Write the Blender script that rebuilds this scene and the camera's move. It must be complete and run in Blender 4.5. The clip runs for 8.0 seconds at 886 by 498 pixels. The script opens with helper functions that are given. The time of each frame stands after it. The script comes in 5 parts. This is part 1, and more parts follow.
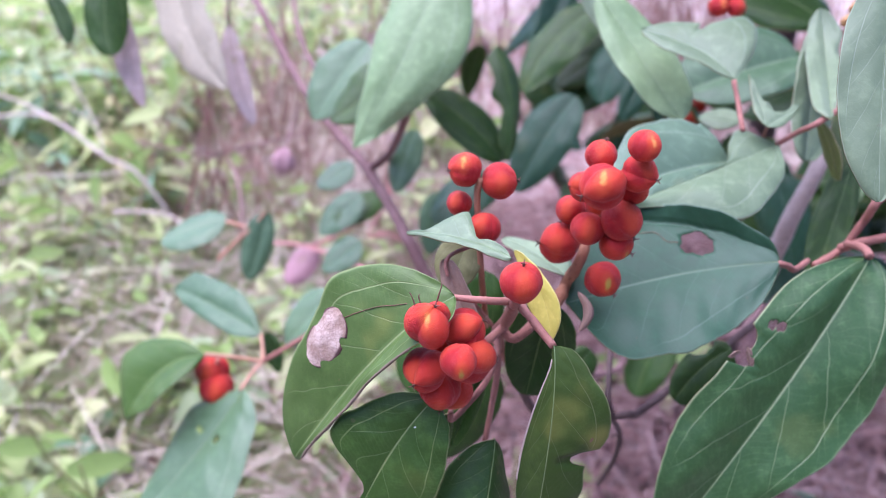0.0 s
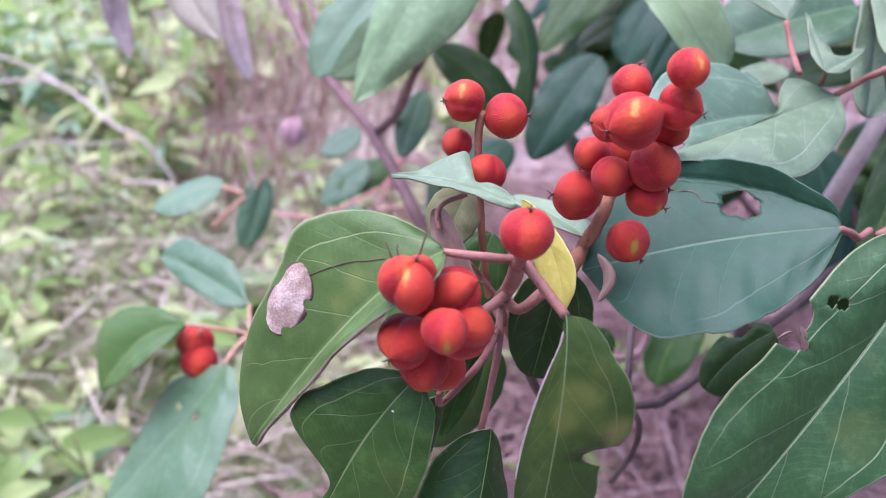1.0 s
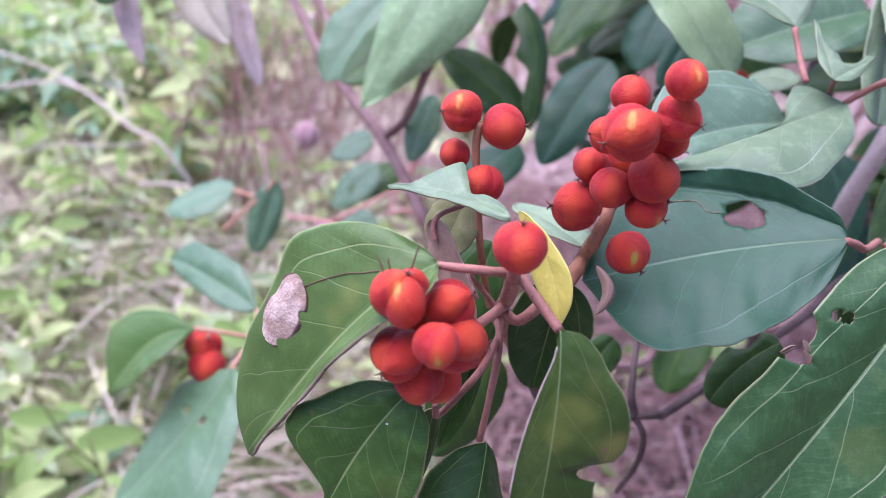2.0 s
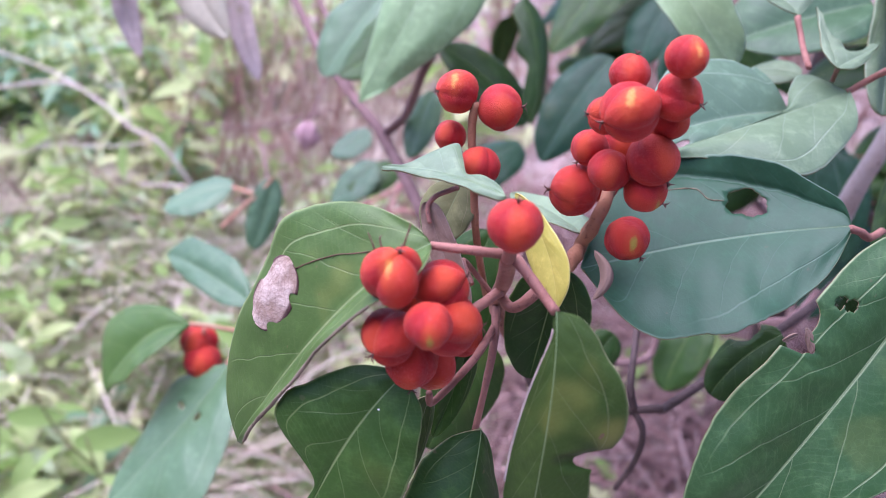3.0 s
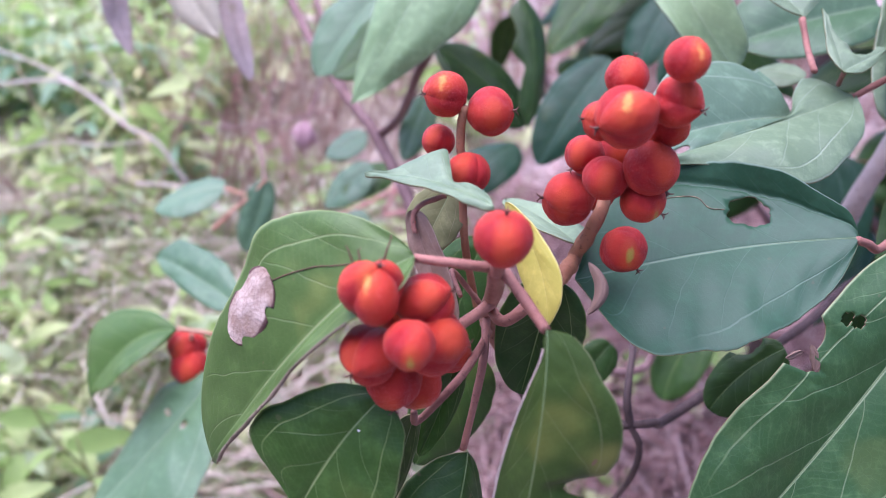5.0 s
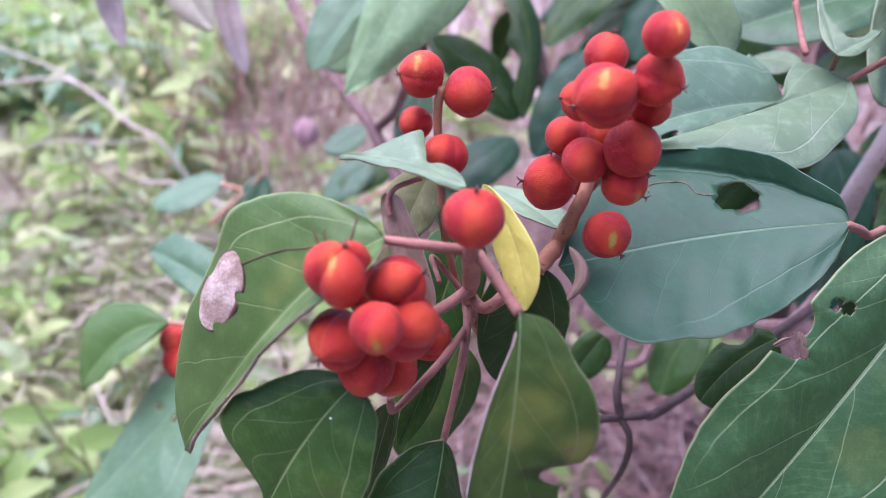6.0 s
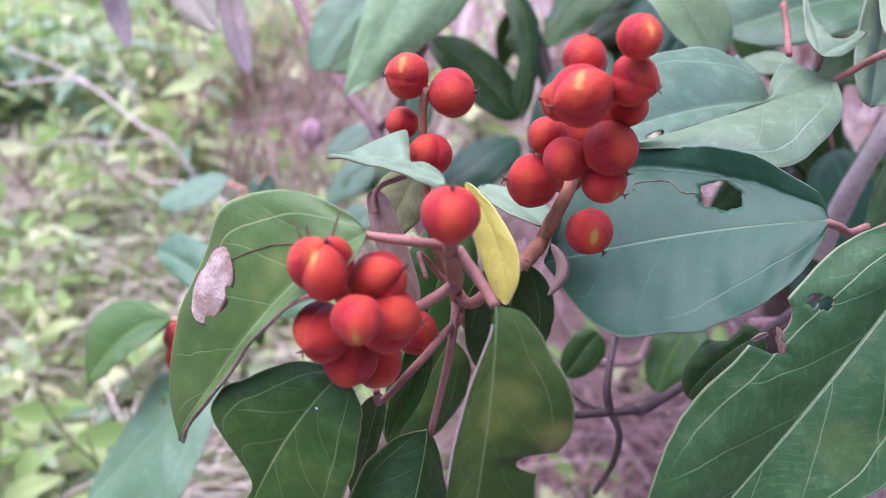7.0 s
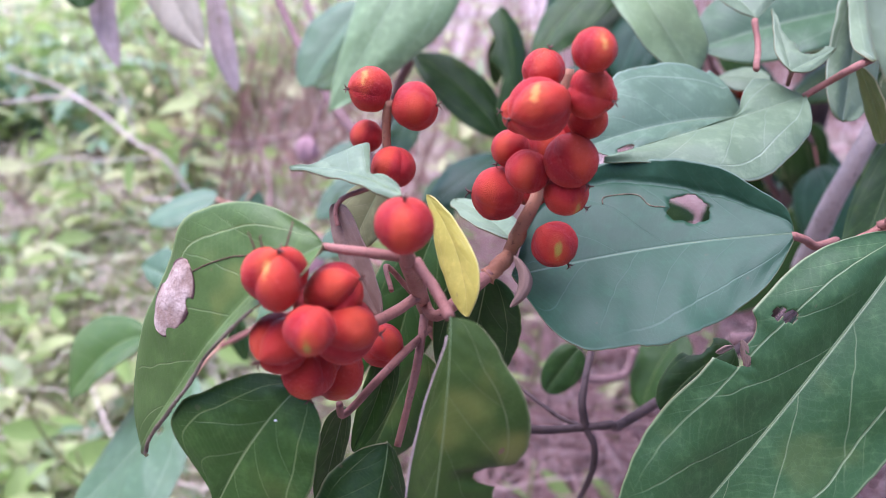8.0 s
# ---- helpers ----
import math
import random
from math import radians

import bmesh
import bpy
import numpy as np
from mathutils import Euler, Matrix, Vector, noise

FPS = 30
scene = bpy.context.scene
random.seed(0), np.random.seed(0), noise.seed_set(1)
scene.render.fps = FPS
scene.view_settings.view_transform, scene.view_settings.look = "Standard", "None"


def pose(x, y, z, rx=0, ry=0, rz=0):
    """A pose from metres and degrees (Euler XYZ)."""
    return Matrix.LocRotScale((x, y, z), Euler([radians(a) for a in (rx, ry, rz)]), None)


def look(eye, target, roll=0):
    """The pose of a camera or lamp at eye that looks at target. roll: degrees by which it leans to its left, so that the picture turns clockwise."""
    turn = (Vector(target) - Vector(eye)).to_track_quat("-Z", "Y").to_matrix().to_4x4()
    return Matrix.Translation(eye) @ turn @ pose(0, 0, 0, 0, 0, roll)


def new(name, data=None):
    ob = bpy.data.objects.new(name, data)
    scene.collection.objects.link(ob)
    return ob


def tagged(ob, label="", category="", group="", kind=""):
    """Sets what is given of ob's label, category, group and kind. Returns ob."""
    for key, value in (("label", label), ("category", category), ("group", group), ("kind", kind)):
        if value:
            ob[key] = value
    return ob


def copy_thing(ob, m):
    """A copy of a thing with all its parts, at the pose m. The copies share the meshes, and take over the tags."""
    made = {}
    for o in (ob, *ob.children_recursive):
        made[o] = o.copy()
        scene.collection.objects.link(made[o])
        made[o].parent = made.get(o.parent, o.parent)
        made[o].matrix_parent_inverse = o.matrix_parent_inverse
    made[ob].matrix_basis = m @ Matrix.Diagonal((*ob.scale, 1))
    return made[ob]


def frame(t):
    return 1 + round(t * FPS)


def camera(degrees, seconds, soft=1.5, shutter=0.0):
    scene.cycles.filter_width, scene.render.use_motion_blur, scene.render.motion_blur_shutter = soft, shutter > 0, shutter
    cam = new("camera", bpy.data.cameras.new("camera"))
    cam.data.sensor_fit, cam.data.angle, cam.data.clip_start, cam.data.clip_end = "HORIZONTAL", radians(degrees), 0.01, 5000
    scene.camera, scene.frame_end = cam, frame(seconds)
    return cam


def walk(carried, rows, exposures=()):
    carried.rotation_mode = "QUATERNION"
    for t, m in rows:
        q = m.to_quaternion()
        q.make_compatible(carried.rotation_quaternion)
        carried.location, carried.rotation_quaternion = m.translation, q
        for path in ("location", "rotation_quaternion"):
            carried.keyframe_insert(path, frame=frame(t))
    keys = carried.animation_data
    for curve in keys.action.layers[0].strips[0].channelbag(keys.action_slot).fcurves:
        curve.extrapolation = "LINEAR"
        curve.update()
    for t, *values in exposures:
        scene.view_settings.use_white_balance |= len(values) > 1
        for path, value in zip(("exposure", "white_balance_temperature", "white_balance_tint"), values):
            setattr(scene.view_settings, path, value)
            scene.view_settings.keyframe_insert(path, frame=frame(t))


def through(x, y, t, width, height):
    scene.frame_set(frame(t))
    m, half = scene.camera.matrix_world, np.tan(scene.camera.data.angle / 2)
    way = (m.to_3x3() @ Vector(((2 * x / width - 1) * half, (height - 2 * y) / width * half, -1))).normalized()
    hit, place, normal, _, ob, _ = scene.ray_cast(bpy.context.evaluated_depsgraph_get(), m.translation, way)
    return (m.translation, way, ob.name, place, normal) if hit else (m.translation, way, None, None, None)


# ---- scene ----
# The camera: held close to a fruiting shrub, drifting a few centimetres towards it.
cam = camera(61.37, 8.0, soft=0.7)
cam.data.dof.use_dof = True
cam.data.dof.focus_distance = 0.175
cam.data.dof.aperture_fstop = 13.5
PATH = [
    (0, pose(0.02759, 0.03740, 0.81471, 61.885, -0.128, 0.460)),
    (0.5, pose(0.02940, 0.05711, 0.79958, 60.916, -0.173, 2.031)),
    (1, pose(0.03328, 0.06621, 0.78999, 60.643, -0.892, 2.288)),
    (1.5, pose(0.03602, 0.06786, 0.79107, 60.909, -0.628, 3.031)),
    (1.7, pose(0.03787, 0.06869, 0.79161, 60.630, -0.533, 3.243)),
    (2.8, pose(0.03617, 0.06764, 0.78943, 61.095, -0.646, 3.804)),
    (3, pose(0.03912, 0.06946, 0.78553, 61.084, -0.704, 3.703)),
    (3.5, pose(0.04119, 0.07209, 0.78510, 61.074, -0.671, 3.337)),
    (4, pose(0.04060, 0.07282, 0.78665, 61.224, -0.756, 3.253)),
    (5.5, pose(0.04306, 0.08028, 0.78085, 61.063, -1.095, 4.062)),
    (6, pose(0.04749, 0.08056, 0.77893, 61.037, -0.753, 4.209)),
    (6.5, pose(0.05041, 0.08063, 0.77835, 60.895, -0.863, 4.439)),
    (7, pose(0.05314, 0.07650, 0.78047, 61.058, -0.454, 4.877)),
    (7.5, pose(0.05449, 0.07535, 0.78016, 62.547, -0.561, 5.271)),
    (8, pose(0.06111, 0.07630, 0.77961, 62.435, -0.481, 4.852)),
]
walk(cam, PATH, [(0, 1.83, 5620, 38)])

# Light: a bright hazy sky and a wide, soft sun from high above, a little to the left.
SUN_ELEVATION, SUN_TURN = radians(76), radians(-70)
world = bpy.data.worlds.new("sky")
scene.world = world
world.use_nodes = True
wn = world.node_tree.nodes
sky = wn.new("ShaderNodeTexSky")
sky.sky_type, sky.sun_disc = "NISHITA", False
sky.sun_elevation, sky.sun_rotation = SUN_ELEVATION, SUN_TURN
sky.air_density, sky.dust_density, sky.ozone_density = 1.0, 1.5, 1.5
wn["Background"].inputs[1].default_value = 0.10
world.node_tree.links.new(sky.outputs[0], wn["Background"].inputs[0])
sun = new("sun", bpy.data.lights.new("sun", "SUN"))
sun.data.energy, sun.data.angle, sun.data.color = 2.6, radians(75), (1.0, 0.97, 0.93)
# the sky's sun_rotation turns clockwise from +y
sun.matrix_world = look((0, 0, 5), Vector((0, 0, 5)) - Vector((
    math.cos(SUN_ELEVATION) * math.sin(SUN_TURN), math.cos(SUN_ELEVATION) * math.cos(SUN_TURN), math.sin(SUN_ELEVATION))))


# ---- materials ----
class Nodes:
    """A material with a short way to add and link nodes."""

    def __init__(self, name):
        self.mat = bpy.data.materials.new(name)
        self.mat.use_nodes = True
        self.tree = self.mat.node_tree
        self.bsdf = self.tree.nodes["Principled BSDF"]
        self.out = self.tree.nodes["Material Output"]

    def put(self, socket, value):
        if isinstance(value, bpy.types.NodeSocket):
            self.tree.links.new(value, socket)
        elif isinstance(value, tuple) and len(value) == 3 and socket.type == "RGBA":
            socket.default_value = (*value, 1)
        else:
            socket.default_value = value

    def node(self, kind, out=0, props=(), **ins):
        n = self.tree.nodes.new("ShaderNode" + kind)
        for k, v in props:
            setattr(n, k, v)
        for k, v in ins.items():
            self.put(n.inputs[int(k[1:])] if k[0] == "i" and k[1:].isdigit() else n.inputs[k.replace("_", " ")], v)
        return n.outputs[out]

    def math(self, op, a, b=0.0, c=0.0):
        return self.node("Math", props=(("operation", op),), i0=a, i1=b, i2=c)

    def noise(self, at, scale, detail=3.0, rough=0.55):
        return self.node("TexNoise", Vector=at, Scale=scale, Detail=detail, Roughness=rough)

    def step(self, v, lo, hi, a=0.0, b=1.0):
        return self.node("MapRange", props=(("interpolation_type", "SMOOTHSTEP"),), i0=v, i1=lo, i2=hi, i3=a, i4=b)

    def mix(self, f, a, b, how="MIX"):
        n = self.tree.nodes.new("ShaderNodeMix")
        n.data_type, n.blend_type = "RGBA", how
        self.put(n.inputs[0], f), self.put(n.inputs[6], a), self.put(n.inputs[7], b)
        return n.outputs[2]

    def bump(self, h, strength, dist):
        self.put(self.bsdf.inputs["Normal"], self.node("Bump", Height=h, Strength=strength, Distance=dist))

    def set(self, **ins):
        for k, v in ins.items():
            self.put(self.bsdf.inputs[k.replace("_", " ")], v)
        return self

    def translucent(self, color, share):
        t = self.node("BsdfTranslucent", Color=color)
        m = self.node("MixShader", i0=share, i1=self.bsdf.outputs[0], i2=t)
        self.tree.links.new(m, self.out.inputs[0])


def leaf_material(name, dark, light, vein, rough=0.42, spots=0.35, through=0.12, veins=1.0, gloss=0.5, basal_to=0.75, lit=(0.13, 0.22, 0.02)):
    """Leaf skin: two tones, a midrib, two basal veins, side veins and a fine net, with blotches and specks of damage."""
    n = Nodes(name)
    co = n.node("TexCoord", 3)
    uv = n.node("SeparateXYZ", 0, Vector=n.node("TexCoord", 2))
    u = uv
    v = uv.node.outputs[1]
    rnd = n.node("ObjectInfo", 5)
    side = n.math("MULTIPLY_ADD", v, 2.0, -1.0)
    s = n.math("ABSOLUTE", side)
    wob = n.math("MULTIPLY_ADD", n.noise(co, 60.0, 2.0), 0.06, -0.03)
    mid = n.step(s, 0.007, 0.024, 1.0, 0.0)
    basal = n.step(n.math("ABSOLUTE", n.math("SUBTRACT", n.math("ADD", s, n.math("MULTIPLY", wob, 0.5)), n.math("MULTIPLY_ADD", u, 0.50, 0.50))), 0.004, 0.016, 1.0, 0.0)
    basal = n.math("MULTIPLY", basal, n.step(u, basal_to * 0.6, basal_to, 1.0, 0.0))
    bow = n.math("MULTIPLY", s, n.math("MULTIPLY_ADD", s, -0.12, 0.40))
    ph = n.math("MULTIPLY", n.math("ADD", n.math("SUBTRACT", u, bow), wob), 5.4)
    ph = n.math("ADD", ph, n.math("MULTIPLY", n.math("GREATER_THAN", v, 0.5), 0.37))
    lat = n.step(n.math("ABSOLUTE", n.math("SUBTRACT", n.math("FRACT", ph), 0.5)), 0.003, 0.020, 1.0, 0.0)
    lat = n.math("MULTIPLY", n.math("MULTIPLY", lat, n.step(s, 0.5, 0.95, 0.9, 0.05)), n.step(u, 0.12, 0.32))
    line = n.math("MULTIPLY_ADD", u, 0.50, 0.50)
    rung = n.math("MULTIPLY", n.math("ADD", n.math("SUBTRACT", u, n.math("MULTIPLY", n.math("SUBTRACT", s, line), 0.30)), wob), 12.0)
    rung = n.step(n.math("ABSOLUTE", n.math("SUBTRACT", n.math("FRACT", rung), 0.5)), 0.006, 0.04, 0.6, 0.0)
    rung = n.math("MULTIPLY", rung, n.math("MULTIPLY", n.step(n.math("SUBTRACT", s, line), 0.0, 0.02), n.step(u, basal_to * 0.7, basal_to, 1.0, 0.0)))
    lat = n.math("MAXIMUM", lat, n.math("MULTIPLY", rung, n.step(s, 0.6, 0.98, 1.0, 0.15)))
    net = n.node("TexVoronoi", 0, (("feature", "DISTANCE_TO_EDGE"),), Vector=co, Scale=620.0)
    netm = n.step(net, 0.0, 0.10, 1.0, 0.0)
    fine = n.math("MULTIPLY", n.math("ADD", n.math("ADD", u, n.math("MULTIPLY", s, 0.16)), n.math("MULTIPLY", wob, 1.8)), 40.0)
    ladder = n.math("MULTIPLY", n.step(n.math("ABSOLUTE", n.math("SUBTRACT", n.math("FRACT", fine), 0.5)), 0.03, 0.16, 1.0, 0.0), n.step(n.noise(co, 130.0, 2.0), 0.40, 0.62))
    cross = n.node("TexWave", 1, (("bands_direction", "DIAGONAL"),), Vector=co, Scale=90.0, Distortion=6.0, Detail=2.0)
    mask = n.math("MAXIMUM", mid, n.math("MAXIMUM", n.math("MULTIPLY", basal, 0.75), n.math("MULTIPLY", lat, 0.5)))
    big = n.noise(co, 28.0, 4.0)
    small = n.noise(co, 240.0, 4.0, 0.65)
    tone = n.math("ADD", n.math("MULTIPLY", big, 0.75), n.math("MULTIPLY_ADD", rnd, 0.5, -0.25))
    col = n.mix(n.step(tone, 0.2, 0.75), dark, light)
    col = n.mix(n.math("MULTIPLY", n.step(small, 0.45, 0.75), 0.35), col, tuple(min(1, c * 1.6) for c in light))
    col = n.mix(n.math("MULTIPLY", n.step(n.noise(co, 110.0, 5.0, 0.7), 0.50, 0.70), 0.12), col, tuple(c * 0.6 for c in dark))
    yel = n.math("MULTIPLY", n.step(n.noise(co, 45.0, 2.0), 0.62, 0.76), spots)
    col = n.mix(yel, col, (0.22, 0.22, 0.05))
    col = n.mix(n.math("MULTIPLY", mask, 0.50 * veins), col, vein)
    col = n.mix(n.math("MULTIPLY", netm, 0.022 * veins), col, vein)
    col = n.mix(n.math("MULTIPLY", ladder, 0.035 * veins), col, vein)
    margin = n.math("MULTIPLY", n.step(n.math("ADD", s, n.math("MULTIPLY", wob, 0.3)), 0.968, 0.990), 0.55)
    col = n.mix(margin, col, vein)
    speck = n.math("MULTIPLY", n.step(n.noise(co, 330.0, 1.0), 0.765, 0.79), min(1.0, spots * 2))
    col = n.mix(speck, col, (0.16, 0.10, 0.06))
    pale = n.math("MULTIPLY", n.step(n.noise(co, 430.0, 1.0), 0.83, 0.85), 0.7)
    col = n.mix(pale, col, (0.5, 0.5, 0.45))
    n.set(Base_Color=col, Roughness=n.math("ADD", n.math("MULTIPLY_ADD", small, 0.30, rough - 0.22), n.math("MULTIPLY", n.noise(co, 75.0, 4.0, 0.7), 0.20)), Specular_IOR_Level=gloss)
    h = n.math("ADD", n.math("MULTIPLY", mask, -1.0), n.math("ADD", n.math("MULTIPLY", netm, -0.06), n.math("MULTIPLY", cross, 0.07)))
    h = n.math("ADD", h, n.math("MULTIPLY", ladder, -0.05))
    h = n.math("ADD", h, n.math("MULTIPLY", small, 0.5))
    quilt = n.math("MULTIPLY", n.math("ABSOLUTE", n.math("SUBTRACT", n.math("FRACT", ph), 0.5)), 0.5)
    n.bump(n.math("ADD", h, quilt), 0.45, 0.00036)
    n.translucent(n.mix(0.6, col, lit), through)
    return n.mat


LEAF = leaf_material("leaf_green", (0.023, 0.064, 0.009), (0.054, 0.112, 0.022), (0.24, 0.31, 0.11), spots=0.12, gloss=0.26, rough=0.42, veins=1.2)
LEAF_OPEN = leaf_material("leaf_open_green", (0.027, 0.079, 0.020), (0.059, 0.126, 0.042), (0.27, 0.35, 0.17), spots=0.12, gloss=0.40, rough=0.42, veins=1.4)
LEAF_SCARRED = leaf_material("leaf_worn_green", (0.032, 0.078, 0.012), (0.070, 0.126, 0.030), (0.27, 0.33, 0.14), spots=0.30, gloss=0.24, rough=0.43, veins=1.2)
# the sky's bluish reflection is put into this base green
LEAF_BLUE = leaf_material("leaf_sky_tinted", (0.015, 0.065, 0.029), (0.033, 0.104, 0.054), (0.18, 0.28, 0.19), rough=0.44, spots=0.14, gloss=0.38, basal_to=0.85, through=0.36, lit=(0.17, 0.27, 0.02), veins=1.3)
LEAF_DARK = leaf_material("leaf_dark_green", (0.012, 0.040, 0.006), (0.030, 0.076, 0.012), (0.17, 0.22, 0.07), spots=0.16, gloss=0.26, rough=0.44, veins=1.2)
# whitish sky sheen is put into this pale base colour
LEAF_PALE = leaf_material("leaf_pale_sheen", (0.120, 0.188, 0.096), (0.185, 0.258, 0.140), (0.36, 0.45, 0.31), rough=0.5, spots=0.08, gloss=0.5, through=0.2)
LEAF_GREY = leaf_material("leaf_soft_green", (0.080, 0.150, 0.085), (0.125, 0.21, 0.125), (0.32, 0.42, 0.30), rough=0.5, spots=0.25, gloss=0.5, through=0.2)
LEAF_AGED = leaf_material("leaf_ageing", (0.020, 0.050, 0.008), (0.048, 0.082, 0.016), (0.18, 0.21, 0.09), spots=0.60, gloss=0.20, veins=1.1)
LEAF_MID = leaf_material("leaf_grey_green", (0.050, 0.115, 0.048), (0.090, 0.170, 0.078), (0.24, 0.33, 0.20), rough=0.45, spots=0.12, gloss=0.5)
# lightest green, with the sheen of the sky painted in
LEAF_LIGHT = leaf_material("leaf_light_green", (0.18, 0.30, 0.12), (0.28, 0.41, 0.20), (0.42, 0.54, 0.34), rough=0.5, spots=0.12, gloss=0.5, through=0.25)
LEAF_OLIVE = leaf_material("leaf_olive", (0.045, 0.075, 0.016), (0.085, 0.11, 0.022), (0.17, 0.19, 0.07), spots=0.9)
LEAF_YELLOW = leaf_material("leaf_yellow", (0.46, 0.42, 0.07), (0.62, 0.54, 0.13), (0.66, 0.60, 0.22), spots=0.15, veins=0.35, lit=(0.6, 0.5, 0.08))
UNDER = leaf_material("leaf_underside", (0.12, 0.125, 0.050), (0.18, 0.180, 0.080), (0.27, 0.24, 0.13), rough=0.6, spots=0.4, gloss=0.15)
UNDER_SOFT = leaf_material("leaf_underside_soft", (0.26, 0.34, 0.24), (0.36, 0.43, 0.33), (0.40, 0.46, 0.36), rough=0.5, spots=0.3, gloss=0.4)
UNDER_GREY = leaf_material("leaf_underside_grey", (0.25, 0.170, 0.125), (0.34, 0.245, 0.185), (0.40, 0.30, 0.26), rough=0.65, spots=0.5, gloss=0.2, lit=(0.35, 0.24, 0.18))
DRY_PINK = leaf_material("leaf_dry_pink", (0.30, 0.17, 0.18), (0.38, 0.235, 0.245), (0.46, 0.32, 0.34), rough=0.65, spots=0.2, gloss=0.2, lit=(0.35, 0.24, 0.18))
BRACT = leaf_material("bract_brown", (0.12, 0.075, 0.055), (0.19, 0.125, 0.095), (0.24, 0.16, 0.12), rough=0.7, spots=0.3, gloss=0.2, lit=(0.35, 0.24, 0.18))
UNDER_PALE = leaf_material("leaf_underside_pale", (0.40, 0.37, 0.25), (0.52, 0.48, 0.34), (0.54, 0.50, 0.38), rough=0.65, spots=0.5, gloss=0.2, lit=(0.38, 0.30, 0.16))
DRY = leaf_material("leaf_dry_mauve", (0.33, 0.265, 0.235), (0.45, 0.37, 0.33), (0.46, 0.38, 0.36), rough=0.65, spots=0.6, gloss=0.25, lit=(0.35, 0.24, 0.18))


def midrib_material():
    n = Nodes("midrib")
    co = n.node("TexCoord", 3)
    n.set(Base_Color=n.mix(n.noise(co, 180.0), (0.09, 0.16, 0.05), (0.16, 0.22, 0.09)), Roughness=0.5)
    n.bump(n.noise(co, 900.0), 0.3, 0.0002)
    return n.mat


MIDRIB = midrib_material()


def gnawed_material():
    """The thin dried edge round a bite."""
    n = Nodes("leaf_gnawed_edge")
    co = n.node("TexCoord", 3)
    n.set(Base_Color=n.mix(n.step(n.noise(co, 600.0), 0.4, 0.65), (0.10, 0.065, 0.03), (0.24, 0.17, 0.09)), Roughness=0.8)
    return n.mat


GNAWED = gnawed_material()


def dead_skin_material():
    """Papery dead leaf skin: pale, crinkled, with a brown net."""
    n = Nodes("leaf_dead_patch")
    co = n.node("TexCoord", 3)
    net = n.node("TexVoronoi", 0, (("feature", "DISTANCE_TO_EDGE"),), Vector=co, Scale=420.0)
    wide = n.noise(co, 130.0, 4.0, 0.6)
    fine = n.noise(co, 1500.0, 3.0, 0.7)
    col = n.mix(n.step(wide, 0.38, 0.64), (0.24, 0.165, 0.120), (0.42, 0.330, 0.270))
    col = n.mix(n.step(net, 0.0, 0.10, 0.35, 0.0), col, (0.18, 0.10, 0.08))
    col = n.mix(n.math("MULTIPLY", n.step(fine, 0.5, 0.7), 0.10), col, (0.58, 0.49, 0.46))
    n.set(Base_Color=col, Roughness=0.8, Specular_IOR_Level=0.2)
    v = n.math("ABSOLUTE", n.math("MULTIPLY_ADD", n.node("SeparateXYZ", 1, Vector=n.node("TexCoord", 2)), 2.0, -1.0))
    n.set(Base_Color=n.mix(n.step(n.math("ADD", v, n.math("MULTIPLY", wide, 0.2)), 0.92, 1.02), col, (0.07, 0.035, 0.03)))
    n.bump(n.math("ADD", wide, n.math("MULTIPLY", fine, 0.3)), 0.8, 0.0010)
    return n.mat


DEAD_TOP = dead_skin_material()


def stem_material(name, a, b, c, rough=0.7, scale=1.0):
    """Young bark: scurfy two-tone skin with dark flecks and lengthwise wrinkles."""
    n = Nodes(name)
    co = n.node("TexCoord", 3)
    big = n.noise(co, 90.0 * scale, 4.0)
    fine = n.noise(co, 900.0 * scale, 4.0, 0.7)
    col = n.mix(n.step(big, 0.3, 0.7), a, b)
    col = n.mix(n.step(fine, 0.55, 0.72), col, c)
    n.set(Base_Color=col, Roughness=rough, Specular_IOR_Level=0.3)
    n.bump(n.math("ADD", n.math("MULTIPLY", big, 0.6), fine), 0.6, 0.0006 / scale)
    return n.mat


STEM = stem_material("stem_pinkish", (0.205, 0.085, 0.062), (0.295, 0.135, 0.102), (0.10, 0.045, 0.035))
RACHIS = stem_material("stem_rusty", (0.24, 0.095, 0.048), (0.34, 0.160, 0.085), (0.13, 0.05, 0.03))
BARK_MAUVE = stem_material("bark_mauve", (0.15, 0.082, 0.074), (0.23, 0.142, 0.130), (0.07, 0.04, 0.04), scale=0.5)
BARK = stem_material("bark_grey_brown", (0.045, 0.029, 0.026), (0.095, 0.064, 0.058), (0.03, 0.018, 0.016), scale=0.5)
BARK_GREY = stem_material("bark_grey_pink", (0.29, 0.240, 0.215), (0.43, 0.365, 0.330), (0.18, 0.135, 0.12), scale=0.4)
STALK_ORANGE = stem_material("stem_orange", (0.38, 0.19, 0.115), (0.48, 0.28, 0.185), (0.26, 0.12, 0.075))
SALMON = stem_material("stem_salmon", (0.40, 0.17, 0.15), (0.50, 0.26, 0.23), (0.30, 0.12, 0.11), scale=0.3)
DEADWOOD = stem_material("dead_wood", (0.42, 0.35, 0.29), (0.54, 0.47, 0.40), (0.30, 0.23, 0.19), scale=0.3)
DRIED = stem_material("dried_margin", (0.11, 0.085, 0.055), (0.20, 0.155, 0.11), (0.05, 0.03, 0.022))
PALE_EDGE = stem_material("pale_margin", (0.34, 0.27, 0.23), (0.46, 0.38, 0.33), (0.26, 0.19, 0.16))
